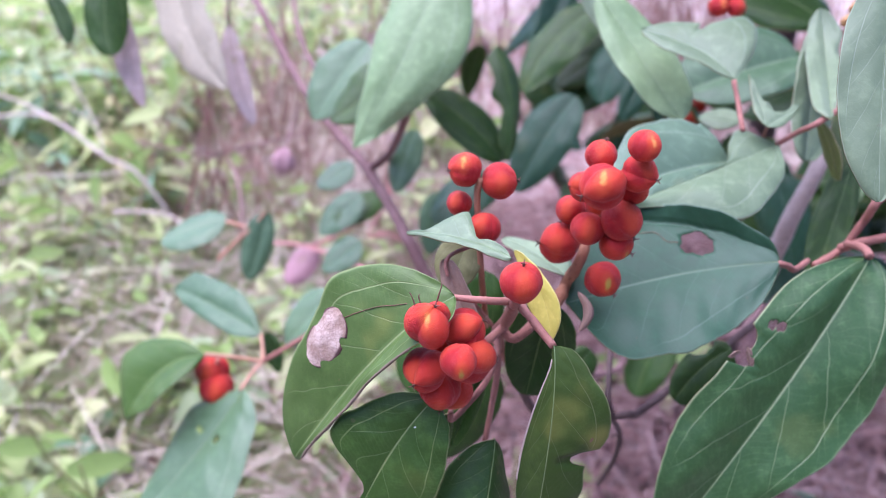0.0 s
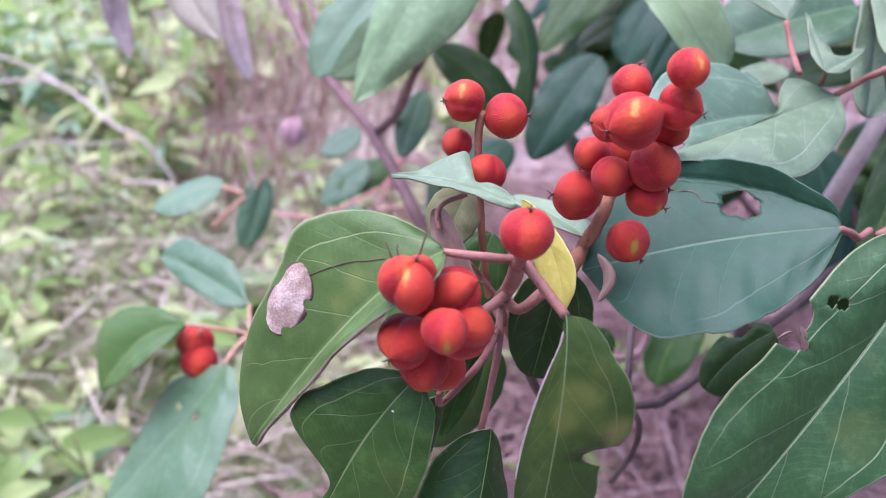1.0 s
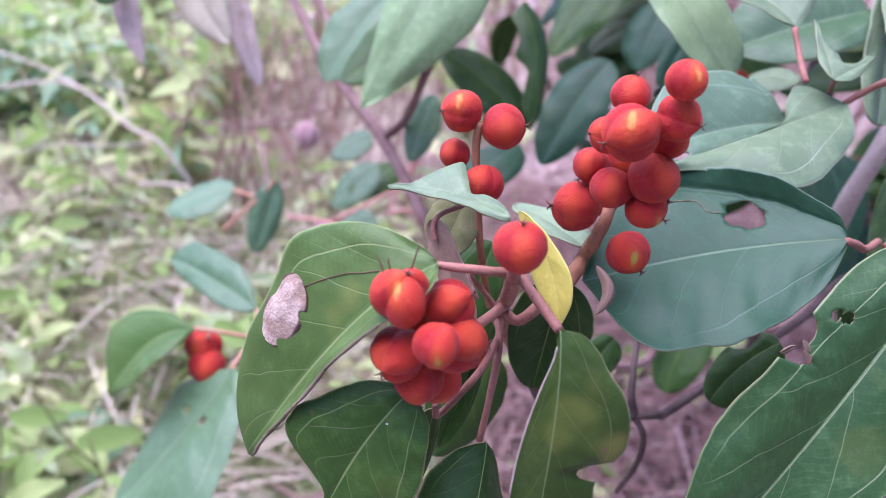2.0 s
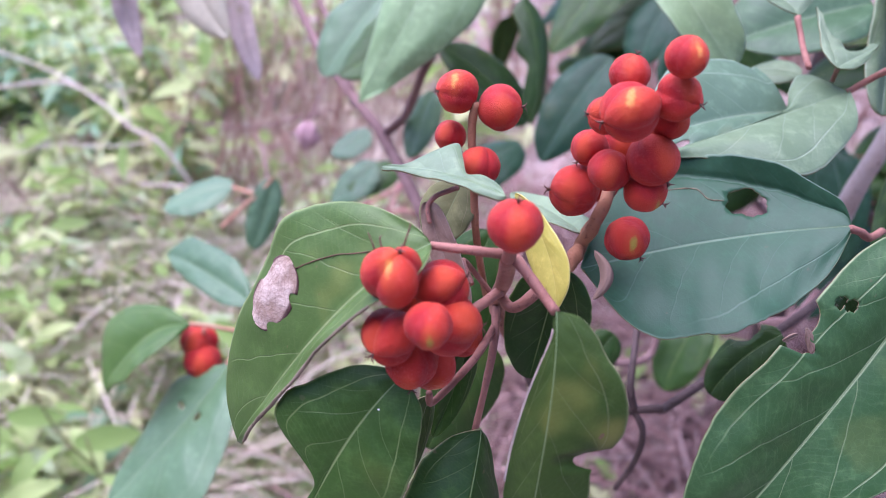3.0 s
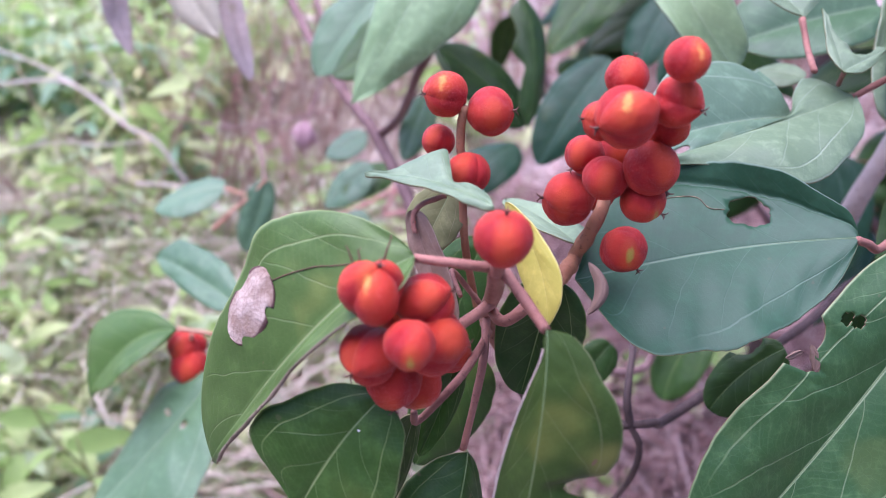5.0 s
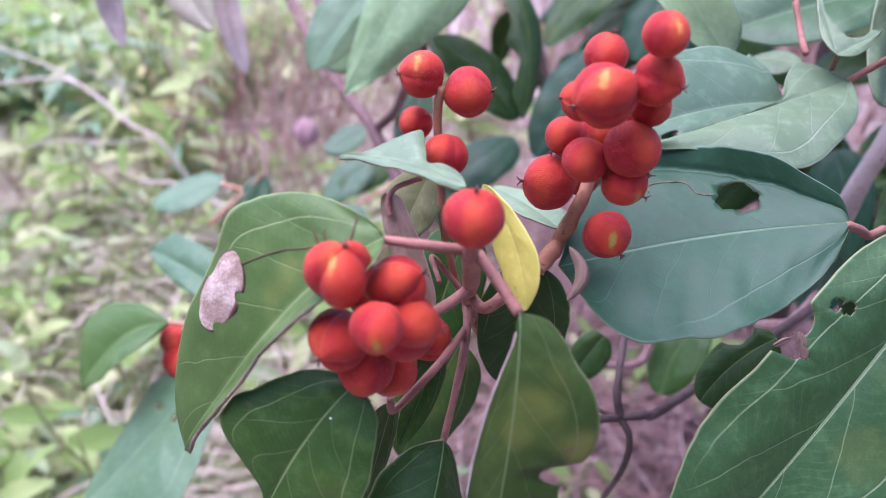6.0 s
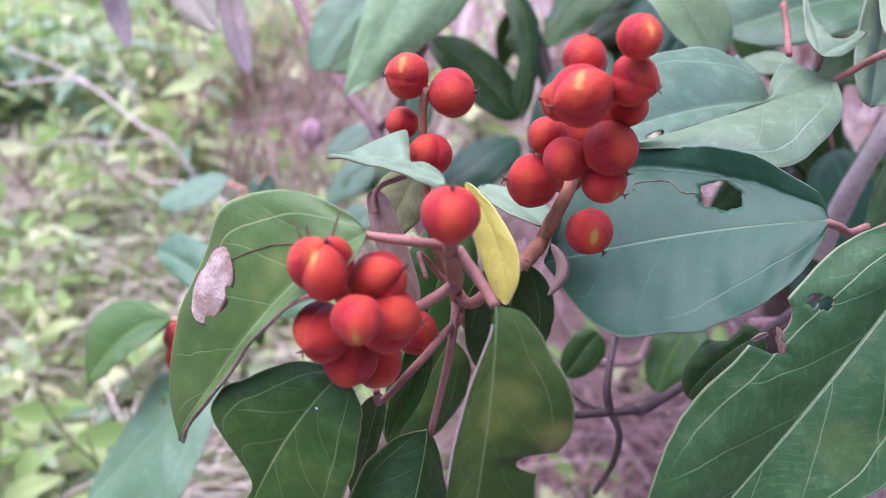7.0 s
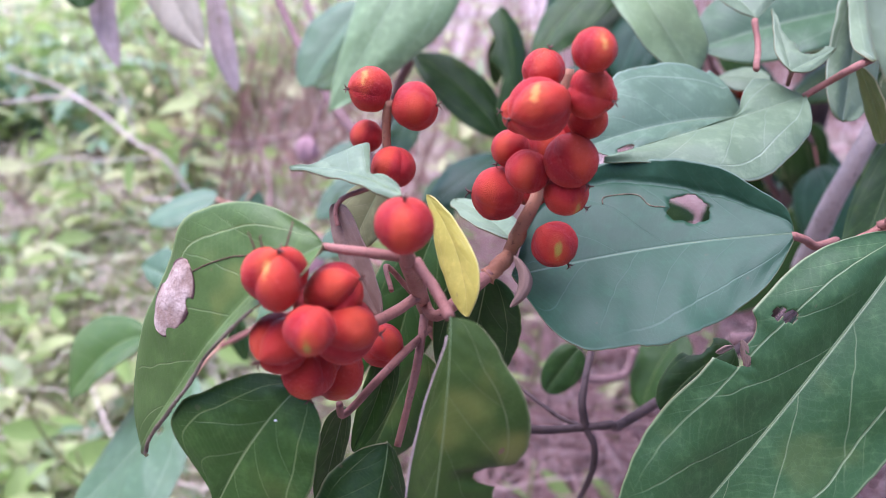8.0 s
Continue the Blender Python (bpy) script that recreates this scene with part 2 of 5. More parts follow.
STYLE = stem_material("style_dark", (0.10, 0.045, 0.03), (0.16, 0.07, 0.05), (0.05, 0.02, 0.015))


def fruit_material(name, patch, orange_share=0.35):
    """Capsule skin under a fuzzy red powder, rubbed off in places to yellow or green; orange highlights and seam shade
    are put into its colour.
    """
    n = Nodes(name)
    co = n.node("TexCoord", 3)
    rnd = n.node("ObjectInfo", 5)
    shift = n.node("VectorMath", 0, (("operation", "ADD"),), i0=co, i1=n.node("CombineXYZ", 0, i0=rnd, i1=n.math("MULTIPLY", rnd, 3.0), i2=rnd))
    big = n.noise(shift, 260.0, 4.0, 0.6)
    grain = n.noise(shift, 4200.0, 3.0, 0.7)
    cells = n.node("TexVoronoi", 0, Vector=shift, Scale=4600.0)
    # shade put into the powder's colour: deeper red in the seams, orange on the crowns
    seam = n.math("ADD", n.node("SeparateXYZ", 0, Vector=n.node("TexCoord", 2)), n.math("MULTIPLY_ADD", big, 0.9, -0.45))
    crown_tone = n.step(seam, 0.05, 0.50, 1.0, 0.0)
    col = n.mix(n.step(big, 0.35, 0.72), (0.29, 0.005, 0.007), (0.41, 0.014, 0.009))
    col = n.mix(n.math("MULTIPLY", crown_tone, orange_share), col, (0.54, 0.044, 0.011))
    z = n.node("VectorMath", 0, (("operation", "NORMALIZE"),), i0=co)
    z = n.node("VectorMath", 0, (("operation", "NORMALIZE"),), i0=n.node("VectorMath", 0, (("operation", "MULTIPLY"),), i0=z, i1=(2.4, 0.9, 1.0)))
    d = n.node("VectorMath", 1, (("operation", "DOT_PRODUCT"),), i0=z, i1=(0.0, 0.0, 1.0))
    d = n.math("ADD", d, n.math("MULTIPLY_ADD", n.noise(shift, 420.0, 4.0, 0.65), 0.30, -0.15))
    # orange highlight painted into the colour around local +Z
    halo = n.math("MULTIPLY", n.step(d, 0.55, 0.95), orange_share)
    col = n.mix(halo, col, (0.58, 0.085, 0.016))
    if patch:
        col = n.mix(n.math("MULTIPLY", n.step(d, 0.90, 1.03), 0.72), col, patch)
    col = n.mix(n.math("MULTIPLY", n.step(grain, 0.52, 0.7), 0.45), col, (0.26, 0.006, 0.009))
    dust = n.math("MULTIPLY", n.step(n.noise(shift, 2600.0, 2.0), 0.56, 0.70), n.step(n.noise(shift, 330.0, 3.0), 0.40, 0.65, 0.10, 0.60))
    col = n.mix(dust, col, (0.62, 0.105, 0.085))
    n.set(Base_Color=col, Roughness=n.math("MULTIPLY_ADD", grain, 0.30, 0.36), Specular_IOR_Level=0.28,
          Sheen_Weight=0.10, Sheen_Roughness=0.45, Sheen_Tint=(1.0, 0.55, 0.50))
    n.bump(n.math("ADD", n.math("MULTIPLY", grain, 0.7), n.math("MULTIPLY", cells, -0.8)), 0.75, 0.00026)
    return n.mat


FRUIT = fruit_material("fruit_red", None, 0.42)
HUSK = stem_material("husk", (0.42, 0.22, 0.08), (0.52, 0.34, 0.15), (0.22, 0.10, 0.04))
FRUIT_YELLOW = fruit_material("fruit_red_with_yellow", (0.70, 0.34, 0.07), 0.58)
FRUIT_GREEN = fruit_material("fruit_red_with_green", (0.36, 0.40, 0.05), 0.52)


def scatter_material(name, colors, rough=0.75, through=0.0):
    """For loose stuff of many small pieces: each piece takes its own tone."""
    n = Nodes(name)
    co = n.node("TexCoord", 3)
    rnd = n.node("NewGeometry", 8)
    col = colors[0]
    for i, c in enumerate(colors[1:]):
        edge = (i + 1) / len(colors)
        col = n.mix(n.step(rnd, edge - 0.12, edge + 0.12), col, c)
    col = n.mix(n.math("MULTIPLY", n.noise(co, 120.0), 0.4), col, tuple(c * 0.5 for c in colors[0]))
    n.set(Base_Color=col, Roughness=rough, Specular_IOR_Level=0.3)
    n.bump(n.noise(co, 500.0), 0.4, 0.001)
    if through:
        n.translucent(col, through)
    return n.mat


WEED_LEAF = scatter_material("weed_leaf_bright", ((0.30, 0.44, 0.13), (0.47, 0.58, 0.23), (0.72, 0.74, 0.40), (0.42, 0.52, 0.30)), 0.5, 0.5)
WEED_LEAF_BLUE = scatter_material("weed_leaf_cool", ((0.24, 0.40, 0.24), (0.36, 0.54, 0.34), (0.52, 0.66, 0.48)), 0.45, 0.45)
BUSH = scatter_material("bush_leaf", ((0.03, 0.06, 0.02), (0.05, 0.10, 0.03), (0.09, 0.14, 0.05)), 0.5, 0.2)
WEED_LEAF_OLD = scatter_material("weed_leaf_old", ((0.40, 0.40, 0.17), (0.54, 0.52, 0.24), (0.50, 0.40, 0.32)), 0.6, 0.45)
GRASS = scatter_material("grass_blade", ((0.31, 0.42, 0.16), (0.45, 0.53, 0.27), (0.66, 0.59, 0.42), (0.46, 0.34, 0.27)), 0.6, 0.4)
LITTER = scatter_material("litter", ((0.25, 0.150, 0.138), (0.42, 0.28, 0.262), (0.55, 0.41, 0.38), (0.33, 0.20, 0.182)), 0.8)
STRAW = scatter_material("straw", ((0.29, 0.163, 0.145), (0.41, 0.262, 0.235), (0.17, 0.094, 0.084), (0.49, 0.35, 0.31)), 0.8)
PALE_STRAW = scatter_material("pale_straw", ((0.62, 0.53, 0.42), (0.76, 0.68, 0.55), (0.52, 0.44, 0.32)), 0.8, 0.1)


def ground_material():
    n = Nodes("soil")
    co = n.node("TexCoord", 3)
    big = n.noise(co, 2.2, 5.0)
    mid = n.noise(co, 16.0, 5.0, 0.65)
    fine = n.noise(co, 150.0, 5.0, 0.7)
    col = n.mix(n.step(mid, 0.35, 0.68), (0.36, 0.27, 0.25), (0.58, 0.48, 0.44))
    col = n.mix(n.math("MULTIPLY", n.step(big, 0.45, 0.65), 0.45), col, (0.26, 0.30, 0.12))
    col = n.mix(n.step(fine, 0.55, 0.75), col, (0.20, 0.135, 0.12))
    n.set(Base_Color=col, Roughness=0.9, Specular_IOR_Level=0.2)
    n.bump(n.math("ADD", mid, fine), 0.8, 0.02)
    return n.mat


SOIL = ground_material()


# ---- builders ----
def V(p):
    return Vector(p)


def mesh_object(name, verts, faces, materials, parent=None, label="", smooth=True, uvs=None, slots=None):
    me = bpy.data.meshes.new(name)
    me.from_pydata([tuple(v) for v in verts], [], faces)
    for m in materials:
        me.materials.append(m)
    if smooth:
        me.polygons.foreach_set("use_smooth", [True] * len(me.polygons))
    if slots:
        me.polygons.foreach_set("material_index", slots)
    if uvs:
        layer = me.uv_layers.new(name="UVMap")
        flat = []
        for loop in me.loops:
            flat.extend(uvs[loop.vertex_index])
        layer.data.foreach_set("uv", flat)
    me.update()
    ob = new(name, me)
    if parent:
        ob.parent = parent
    if label:
        tagged(ob, label)
    return ob


def thing(name, base, label, category, group=""):
    """An empty at the base of a thing, for its parts. It stays at the world's origin turn, so that parts keep world axes."""
    ob = new(name)
    ob.empty_display_size = 0.01
    ob.location = base
    return tagged(ob, label, category, group)


def catmull(points, per=6):
    """A smooth run of points through the given ones."""
    p = [V(q) for q in points]
    if len(p) < 3:
        return [p[0].lerp(p[-1], i / per) for i in range(per + 1)]
    p = [2 * p[0] - p[1], *p, 2 * p[-1] - p[-2]]
    out = []
    for a, b, c, d in zip(p, p[1:], p[2:], p[3:]):
        for i in range(per):
            t = i / per
            out.append(0.5 * (2 * b + (c - a) * t + (2 * a - 5 * b + 4 * c - d) * t * t + (3 * b - a - 3 * c + d) * t ** 3))
    return out + [p[-2]]


def tube_data(points, r0, r1, sides=9, per=6, lump=0.12, seed=0.0):
    """Verts and faces of a tapered, slightly knobbly stem."""
    run = catmull(points, per)
    verts, faces = [], []
    side = None
    for i, c in enumerate(run):
        t = (run[min(i + 1, len(run) - 1)] - run[max(i - 1, 0)]).normalized()
        side = (side - side.dot(t) * t).normalized() if side else t.orthogonal().normalized()
        other = t.cross(side)
        r = r0 + (r1 - r0) * i / (len(run) - 1)
        for k in range(sides):
            a = 2 * math.pi * k / sides
            w = 1 + lump * noise.noise(Vector((i * 0.45 + seed, math.cos(a) * 0.9, math.sin(a) * 0.9)))
            verts.append(c + r * w * (math.cos(a) * side + math.sin(a) * other))
    for i in range(len(run) - 1):
        for k in range(sides):
            a, b = i * sides + k, i * sides + (k + 1) % sides
            faces.append((a, b, b + sides, a + sides))
    faces.append(tuple(range(sides))[::-1])
    faces.append(tuple(range(len(verts) - sides, len(verts))))
    return verts, faces


def local(verts, parent):
    """World points as seen from their parent's place."""
    o = V((0, 0, 0))
    while parent:
        o = o + parent.location
        parent = parent.parent
    return [v - o for v in verts]


def stem(parent, name, points, r0, r1, material, label="", sides=9, lump=0.2):
    verts, faces = tube_data(points, r0, r1, sides, lump=lump, seed=len(bpy.data.objects) * 1.7)
    return mesh_object(name, local(verts, parent), faces, [material], parent, label)


def outline(u, peak, power):
    """Half-width of an ovate leaf along its length, 1 at its widest."""
    if u <= 0 or u >= 1:
        return 0.0
    q = power * (1 - peak) / peak
    top = peak ** power * (1 - peak) ** q
    return u ** power * (1 - u) ** q / top


STATIONS = (0.0, 0.02, 0.07, 0.15, 0.25, 0.36, 0.48, 0.60, 0.72, 0.83, 0.92, 0.98, 1.0)


def profile(u, widths):
    """Half-width along a leaf whose widths at the stations are given; it closes to a point at both ends."""
    w = (0.0, *widths, 0.0)
    i = max(j for j in range(len(STATIONS) - 1) if STATIONS[j] <= u or j == 0)
    span = STATIONS[i + 1] - STATIONS[i]
    k = (u - STATIONS[i]) / span
    if i in (0, len(STATIONS) - 2):
        return w[i] + (w[i + 1] - w[i]) * (k ** 0.6 if i == 0 else 1 - (1 - k) ** 0.6)
    slope = [(w[j + 1] - w[j - 1]) / (STATIONS[j + 1] - STATIONS[j - 1]) * span for j in (i, i + 1)]
    return max(0.01, (2 * k ** 3 - 3 * k * k + 1) * w[i] + (k ** 3 - 2 * k * k + k) * slope[0] + (3 * k * k - 2 * k ** 3) * w[i + 1] + (k ** 3 - k * k) * slope[1])


SURFACES = {}
FRONT = V((0.0504, 0.0806, 0.7784))


def on_blade(blade, p, lift):
    """The place on a leaf's skin before which a point lies, as seen from in front of the shrub, lifted off it a little."""
    find = SURFACES[blade.name]
    way = (V(p) - FRONT).normalized()
    u, t = min(((i / 60, k / 30) for i in range(1, 60) for k in range(-30, 31)), key=lambda q: (find(*q)[0] - FRONT).cross(way).length)
    q, normal = find(u, t)
    return q + normal * lift


def leaf(parent, base, mid, tip, left, right, top=LEAF, under=UNDER, peak=0.42, power=0.50, bites=(), holes=(), cup=0.10,
         ripple=0.03, curl=(0.0, 0.0), thick=0.00035, label="", show_under=False, rib=True, cells=(46, 14), name="leaf", wide=None):
    """A leaf blade through its base, the middle of its midrib and its tip; left and right are places on its two margins.
    wide: the half-widths of the two sides at STATIONS, for a leaf that is not a plain ovate.
    bites: (side -1 or 1, place along, half-length, depth) out of a margin; holes: (place along, place across, radius along, across)."""
    base, mid, tip, left, right = V(base), V(mid), V(tip), V(left), V(right)
    ctrl = 2 * mid - 0.5 * (base + tip)

    def rib_at(u):
        return (1 - u) ** 2 * base + 2 * u * (1 - u) * ctrl + u * u * tip

    def along(u):
        return (2 * (1 - u) * (ctrl - base) + 2 * u * (tip - ctrl)).normalized()

    length = (base - mid).length + (mid - tip).length
    half = []
    for p in (left, right):
        best = min((i / 40 for i in range(8, 33)), key=lambda u: (rib_at(u) - p).length)
        if not wide:
            best = 0.5 * best + 0.5 * peak
        t = along(best)
        d = p - rib_at(best)
        half.append((d - d.dot(t) * t) / (1.0 if wide else max(outline(best, peak, power), 0.6)))
    seed = len(bpy.data.objects) * 3.1
    face = 1 if along(0.5).cross(half[1].normalized() - half[0].normalized()).dot(V((0, -0.75, 0.65))) > 0 else -1
    nu, nv = cells
    across = [k / nv for k in range(-nv, nv + 1)]

    def left_over(u, s):
        """How much of the half-width the bites have left."""
        w = 1.0
        for side, place, size, deep in bites:
            if (side > 0) == (s > 0):
                x = (u - place) / size
                if abs(x) < 1:
                    w *= 1 - deep * (1 - x * x) ** 0.45 * (1 + 0.16 * noise.noise(Vector((u * 22, seed, 1.0))) + 0.05 * noise.noise(Vector((u * 70, seed, 4.0))))
        return w

    def surface(u, s):
        c, t = rib_at(u), along(u)
        offs = []
        for h in half:
            h2 = h - h.dot(t) * t
            offs.append(h2 * (h.length / max(h2.length, 1e-6)))
        normal = t.cross(offs[1].normalized() - offs[0].normalized()).normalized() * face
        k = 0 if s < 0 else 1
        w = profile(u, wide[k]) if wide else outline(u, peak, power)
        w *= left_over(u, s)
        w *= 1 + 0.035 * noise.noise(Vector((u * 9, seed + k * 5, 2.0))) + 0.012 * noise.noise(Vector((u * 34, seed, k * 3.0)))
        a = abs(s)
        p = c + offs[k] * (a * w)
        p = p + normal * (offs[k].length * w * cup * 4 * (a - a * a))
        crease = 0.50 + 0.50 * u
        if curl[k] and a > crease:
            turn = curl[k] * min(1.0, (a - crease) / 0.08)
            p = c + offs[k] * (crease * w) + (offs[k] * math.cos(turn) + normal * offs[k].length * math.sin(turn)) * ((a - crease) * w)
        p = p + normal * (length * ripple * a * noise.noise(Vector((u * 5.0, s * 1.6, seed))))
        p = p + normal * (length * 0.002 * a * math.sin(u * 53 - a * 9) * (1 - a) * 2)
        return p, normal

    def gap(u, s, hole):
        """Where a place lies against a hole's ragged edge: 1 is on it."""
        x, y = (u - hole[0]) / hole[2], (s - hole[1]) / hole[3]
        ang = math.atan2(y, x)
        edge = 1 + 0.28 * noise.noise(Vector((math.cos(ang) * 1.3, math.sin(ang) * 1.3, seed))) + 0.16 * noise.noise(Vector((math.cos(ang) * 4, math.sin(ang) * 4, seed)))
        return math.hypot(x, y) / edge

    grid, uvs, places = [], [], []
    for i in range(nu + 1):
        for s in across:
            u = 0.5 - 0.5 * math.cos(math.pi * (0.012 + 0.976 * i / nu))
            for hole in holes:
                g = gap(u, s, hole)
                if 0.84 < g < 1.18:
                    u, s = hole[0] + (u - hole[0]) / g, hole[1] + (s - hole[1]) / g
            grid.append(surface(u, s))
            places.append((u, 0.5 + 0.5 * s))
            uvs.append((u, 0.5 + 0.5 * s * left_over(u, s)))
    cols = 2 * nv + 1
    faces = []
    for i in range(nu):
        for k in range(2 * nv):
            a = i * cols + k
            quad = (a, a + 1, a + cols + 1, a + cols)
            inside = [[gap(places[q][0], 2 * places[q][1] - 1, hole) for q in quad] for hole in holes]
            if any(min(g) < 0.97 or max(g) < 1.01 for g in inside):
                continue
            faces.append(quad)
    n = len(grid)
    verts = [p + 0.5 * thick * m for p, m in grid] + [p - 0.5 * thick * m for p, m in grid]
    f0 = faces[len(faces) // 2]
    q = [verts[j] for j in f0]
    if (q[1] - q[0]).cross(q[3] - q[0]).dot(grid[f0[0]][1]) < 0:
        faces = [f[::-1] for f in faces]
    edges = {}
    for f in faces:
        for a, b in zip(f, f[1:] + f[:1]):
            edges[(a, b)] = True
    rim = [(b, a, a + n, b + n) for a, b in edges if (b, a) not in edges]
    lower = [tuple(j + n for j in f[::-1]) for f in faces]
    def gnawed(j):
        u, s = places[j % n][0], 2 * places[j % n][1] - 1
        if any(gap(u, s, hole) < 1.04 for hole in holes):
            return True
        return abs(s) > 0.999 and any((side > 0) == (s > 0) and abs(u - place) < size * 0.92 for side, place, size, deep in bites)

    slots = [0] * len(faces)
    slots += [1] * len(lower) + [2 if gnawed(f[0]) else 1 for f in rim]
    mats = [under, top, GNAWED] if show_under else [top, under, GNAWED]
    blade = mesh_object(name, local(verts, parent), faces + lower + rim, mats, parent, label, uvs=uvs + uvs, slots=slots)
    SURFACES[blade.name] = surface
    if rib:
        run = []
        for i in range(0, nu + 1, 3):
            p, m = grid[i * cols + nv]
            run.append(p + m * (thick * 0.35 if not show_under else thick * 0.6))
        tv, tf = tube_data(run, max(length * 0.0021, 0.00016), length * 0.0007, 6, 2, 0.1, seed)
        mesh_object("midrib", local(tv, blade), tf, [MIDRIB], blade)
    return blade


def ball(radius, lobes, groove, segs=84, rings=54, seed=0.0, squash=0.94):
    """Verts and faces of a lobed capsule round the origin, z to its tip."""
    verts, faces, seams = [(0, 0, radius * squash * 0.97)], [], [(0.3, 0.0)]
    for i in range(1, rings):
        th = math.pi * i / rings
        for k in range(segs):
            ph = 2 * math.pi * k / segs
            cut = 1.2 * (1 - (math.sin(0.5 * lobes * (ph - 0.35)) ** 2 + 0.003) ** 0.42)
            r = radius * (1 + 0.35 * groove - 2.1 * groove * cut * math.sin(th) ** 0.7)
            p = Vector((math.sin(th) * math.cos(ph), math.sin(th) * math.sin(ph), math.cos(th) * squash))
            r *= 1 + 0.03 * noise.noise(p * 1.7 + Vector((seed, 0, 0))) + 0.012 * noise.noise(p * 9 + Vector((seed, 3, 0))) + 0.014 * noise.noise(p * 31 + Vector((seed, 7, 0)))
            verts.append(tuple(p * r))
            seams.append((cut * math.sin(th), i / rings))
    verts.append((0, 0, -radius * squash * 0.97))
    seams.append((0.3, 1.0))
    for k in range(segs):
        faces.append((0, 1 + k, 1 + (k + 1) % segs))
    for i in range(rings - 2):
        for k in range(segs):
            a, b = 1 + i * segs + k, 1 + i * segs + (k + 1) % segs
            faces.append((a, a + segs, b + segs, b))
    last, off = len(verts) - 1, 1 + (rings - 2) * segs
    for k in range(segs):
        faces.append((last, off + (k + 1) % segs, off + k))
    return verts, faces, seams


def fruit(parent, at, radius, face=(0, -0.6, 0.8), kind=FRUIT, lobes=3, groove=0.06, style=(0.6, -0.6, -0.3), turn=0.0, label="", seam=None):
    """A lobed capsule with its rubbed patch and painted highlight towards face and the three dark remnants of the style
    at its tip. seam: where one of its seams faces.
    """
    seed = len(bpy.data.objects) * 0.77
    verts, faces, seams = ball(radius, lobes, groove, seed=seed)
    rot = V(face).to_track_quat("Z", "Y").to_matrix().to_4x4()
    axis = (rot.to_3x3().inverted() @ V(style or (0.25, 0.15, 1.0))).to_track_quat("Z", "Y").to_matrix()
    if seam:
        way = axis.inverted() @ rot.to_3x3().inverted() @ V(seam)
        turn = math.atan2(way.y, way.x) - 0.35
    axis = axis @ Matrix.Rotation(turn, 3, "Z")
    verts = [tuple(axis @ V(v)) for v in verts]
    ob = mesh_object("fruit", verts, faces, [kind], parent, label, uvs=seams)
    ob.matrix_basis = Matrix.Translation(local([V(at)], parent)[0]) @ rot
    if style:
        d = (rot.to_3x3().inverted() @ V(style)).normalized()
        side = d.orthogonal().normalized()
        sv, sf = [], []
        for j in range(3):
            out = Matrix.Rotation(j * 2.1 + seed, 3, d) @ side
            a = d * radius * 0.92
            tv, tf = tube_data([a, a + d * radius * 0.14 + out * radius * 0.04, a + d * radius * 0.22 + out * radius * 0.13,
                                a + d * radius * 0.24 + out * radius * 0.22], radius * 0.05, radius * 0.012, 5, 3, 0.1, seed)
            sf += [tuple(i + len(sv) for i in f) for f in tf]
            sv += tv
        mesh_object("style_remnant", sv, sf, [STYLE], ob)
    return ob


# ---- ground and undergrowth ----
def height(x, y):
    return 0.035 * noise.noise(Vector((x * 0.9, y * 0.9, 0.3))) + 0.012 * noise.noise(Vector((x * 5, y * 5, 1.3)))


def build_ground():
    """One sheet out to the horizon, finer near the shrub."""
    ring = [0.0]
    while ring[-1] < 400:
        ring.append(ring[-1] + 0.06 + ring[-1] * 0.045)
    n = 120
    verts, faces = [], []
    for r in ring:
        for k in range(n):
            a = 2 * math.pi * k / n
            x, y = r * math.cos(a) * 1.0, 1.6 + r * math.sin(a)
            verts.append((x, y, height(x, y)))
    for i in range(len(ring) - 1):
        for k in range(n):
            a, b = i * n + k, i * n + (k + 1) % n
            faces.append((a, b, b + n, a + n))
    ob = mesh_object("ground", verts, faces, [SOIL])
    tagged(ob, "uneven brown soil under weeds and dry litter", "ground", "", "structure")


build_ground()


def blade_into(verts, faces, root, direction, length, width, droop, normal=None, rows=4):
    """Adds a small folded leaf, running from root in a direction, to lists of verts and faces."""
    d = V(direction).normalized()
    side = d.cross(V((0, 0, 1)) if normal is None else V(normal))
    side = side.normalized() if side.length > 1e-4 else V((1, 0, 0))
    up = side.cross(d)
    first = len(verts)
    for i in range(rows + 1):
        u = i / rows
        w = width * outline(0.04 + 0.92 * u, 0.42, 0.7) * 0.5
        c = V(root) + d * length * u - V((0, 0, 1)) * droop * length * u * u
        verts.extend((c - side * w + up * w * 0.35, c, c + side * w + up * w * 0.35))
    for i in range(rows):
        a = first + i * 3
        faces.extend(((a, a + 1, a + 4, a + 3), (a + 1, a + 2, a + 5, a + 4)))


def litter(rng):
    """Fallen dry leaves, curled, thickest under the shrub."""
    verts, faces = [], []
    for _ in range(10500):
        x, y = rng.uniform(-2.6, 2.6), rng.uniform(-2.2, 4.5)
        if x < -0.1 and rng.random() < 0.45:
            continue
        a = rng.uniform(0, 6.28)
        d = V((math.cos(a), math.sin(a), rng.uniform(-0.15, 0.35)))
        nrm = V((rng.uniform(-0.6, 0.6), rng.uniform(-0.6, 0.6), 1))
        size = rng.uniform(0.02, 0.055)
        blade_into(verts, faces, (x, y, height(x, y) + rng.uniform(0.003, 0.025)), d, size, size * rng.uniform(0.25, 0.5), rng.uniform(-0.4, 0.4), nrm)
    tagged(mesh_object("leaf_litter", verts, faces, [LITTER], smooth=True), "dry curled brown fallen leaves on the soil", "leaf litter", "", "stuff")


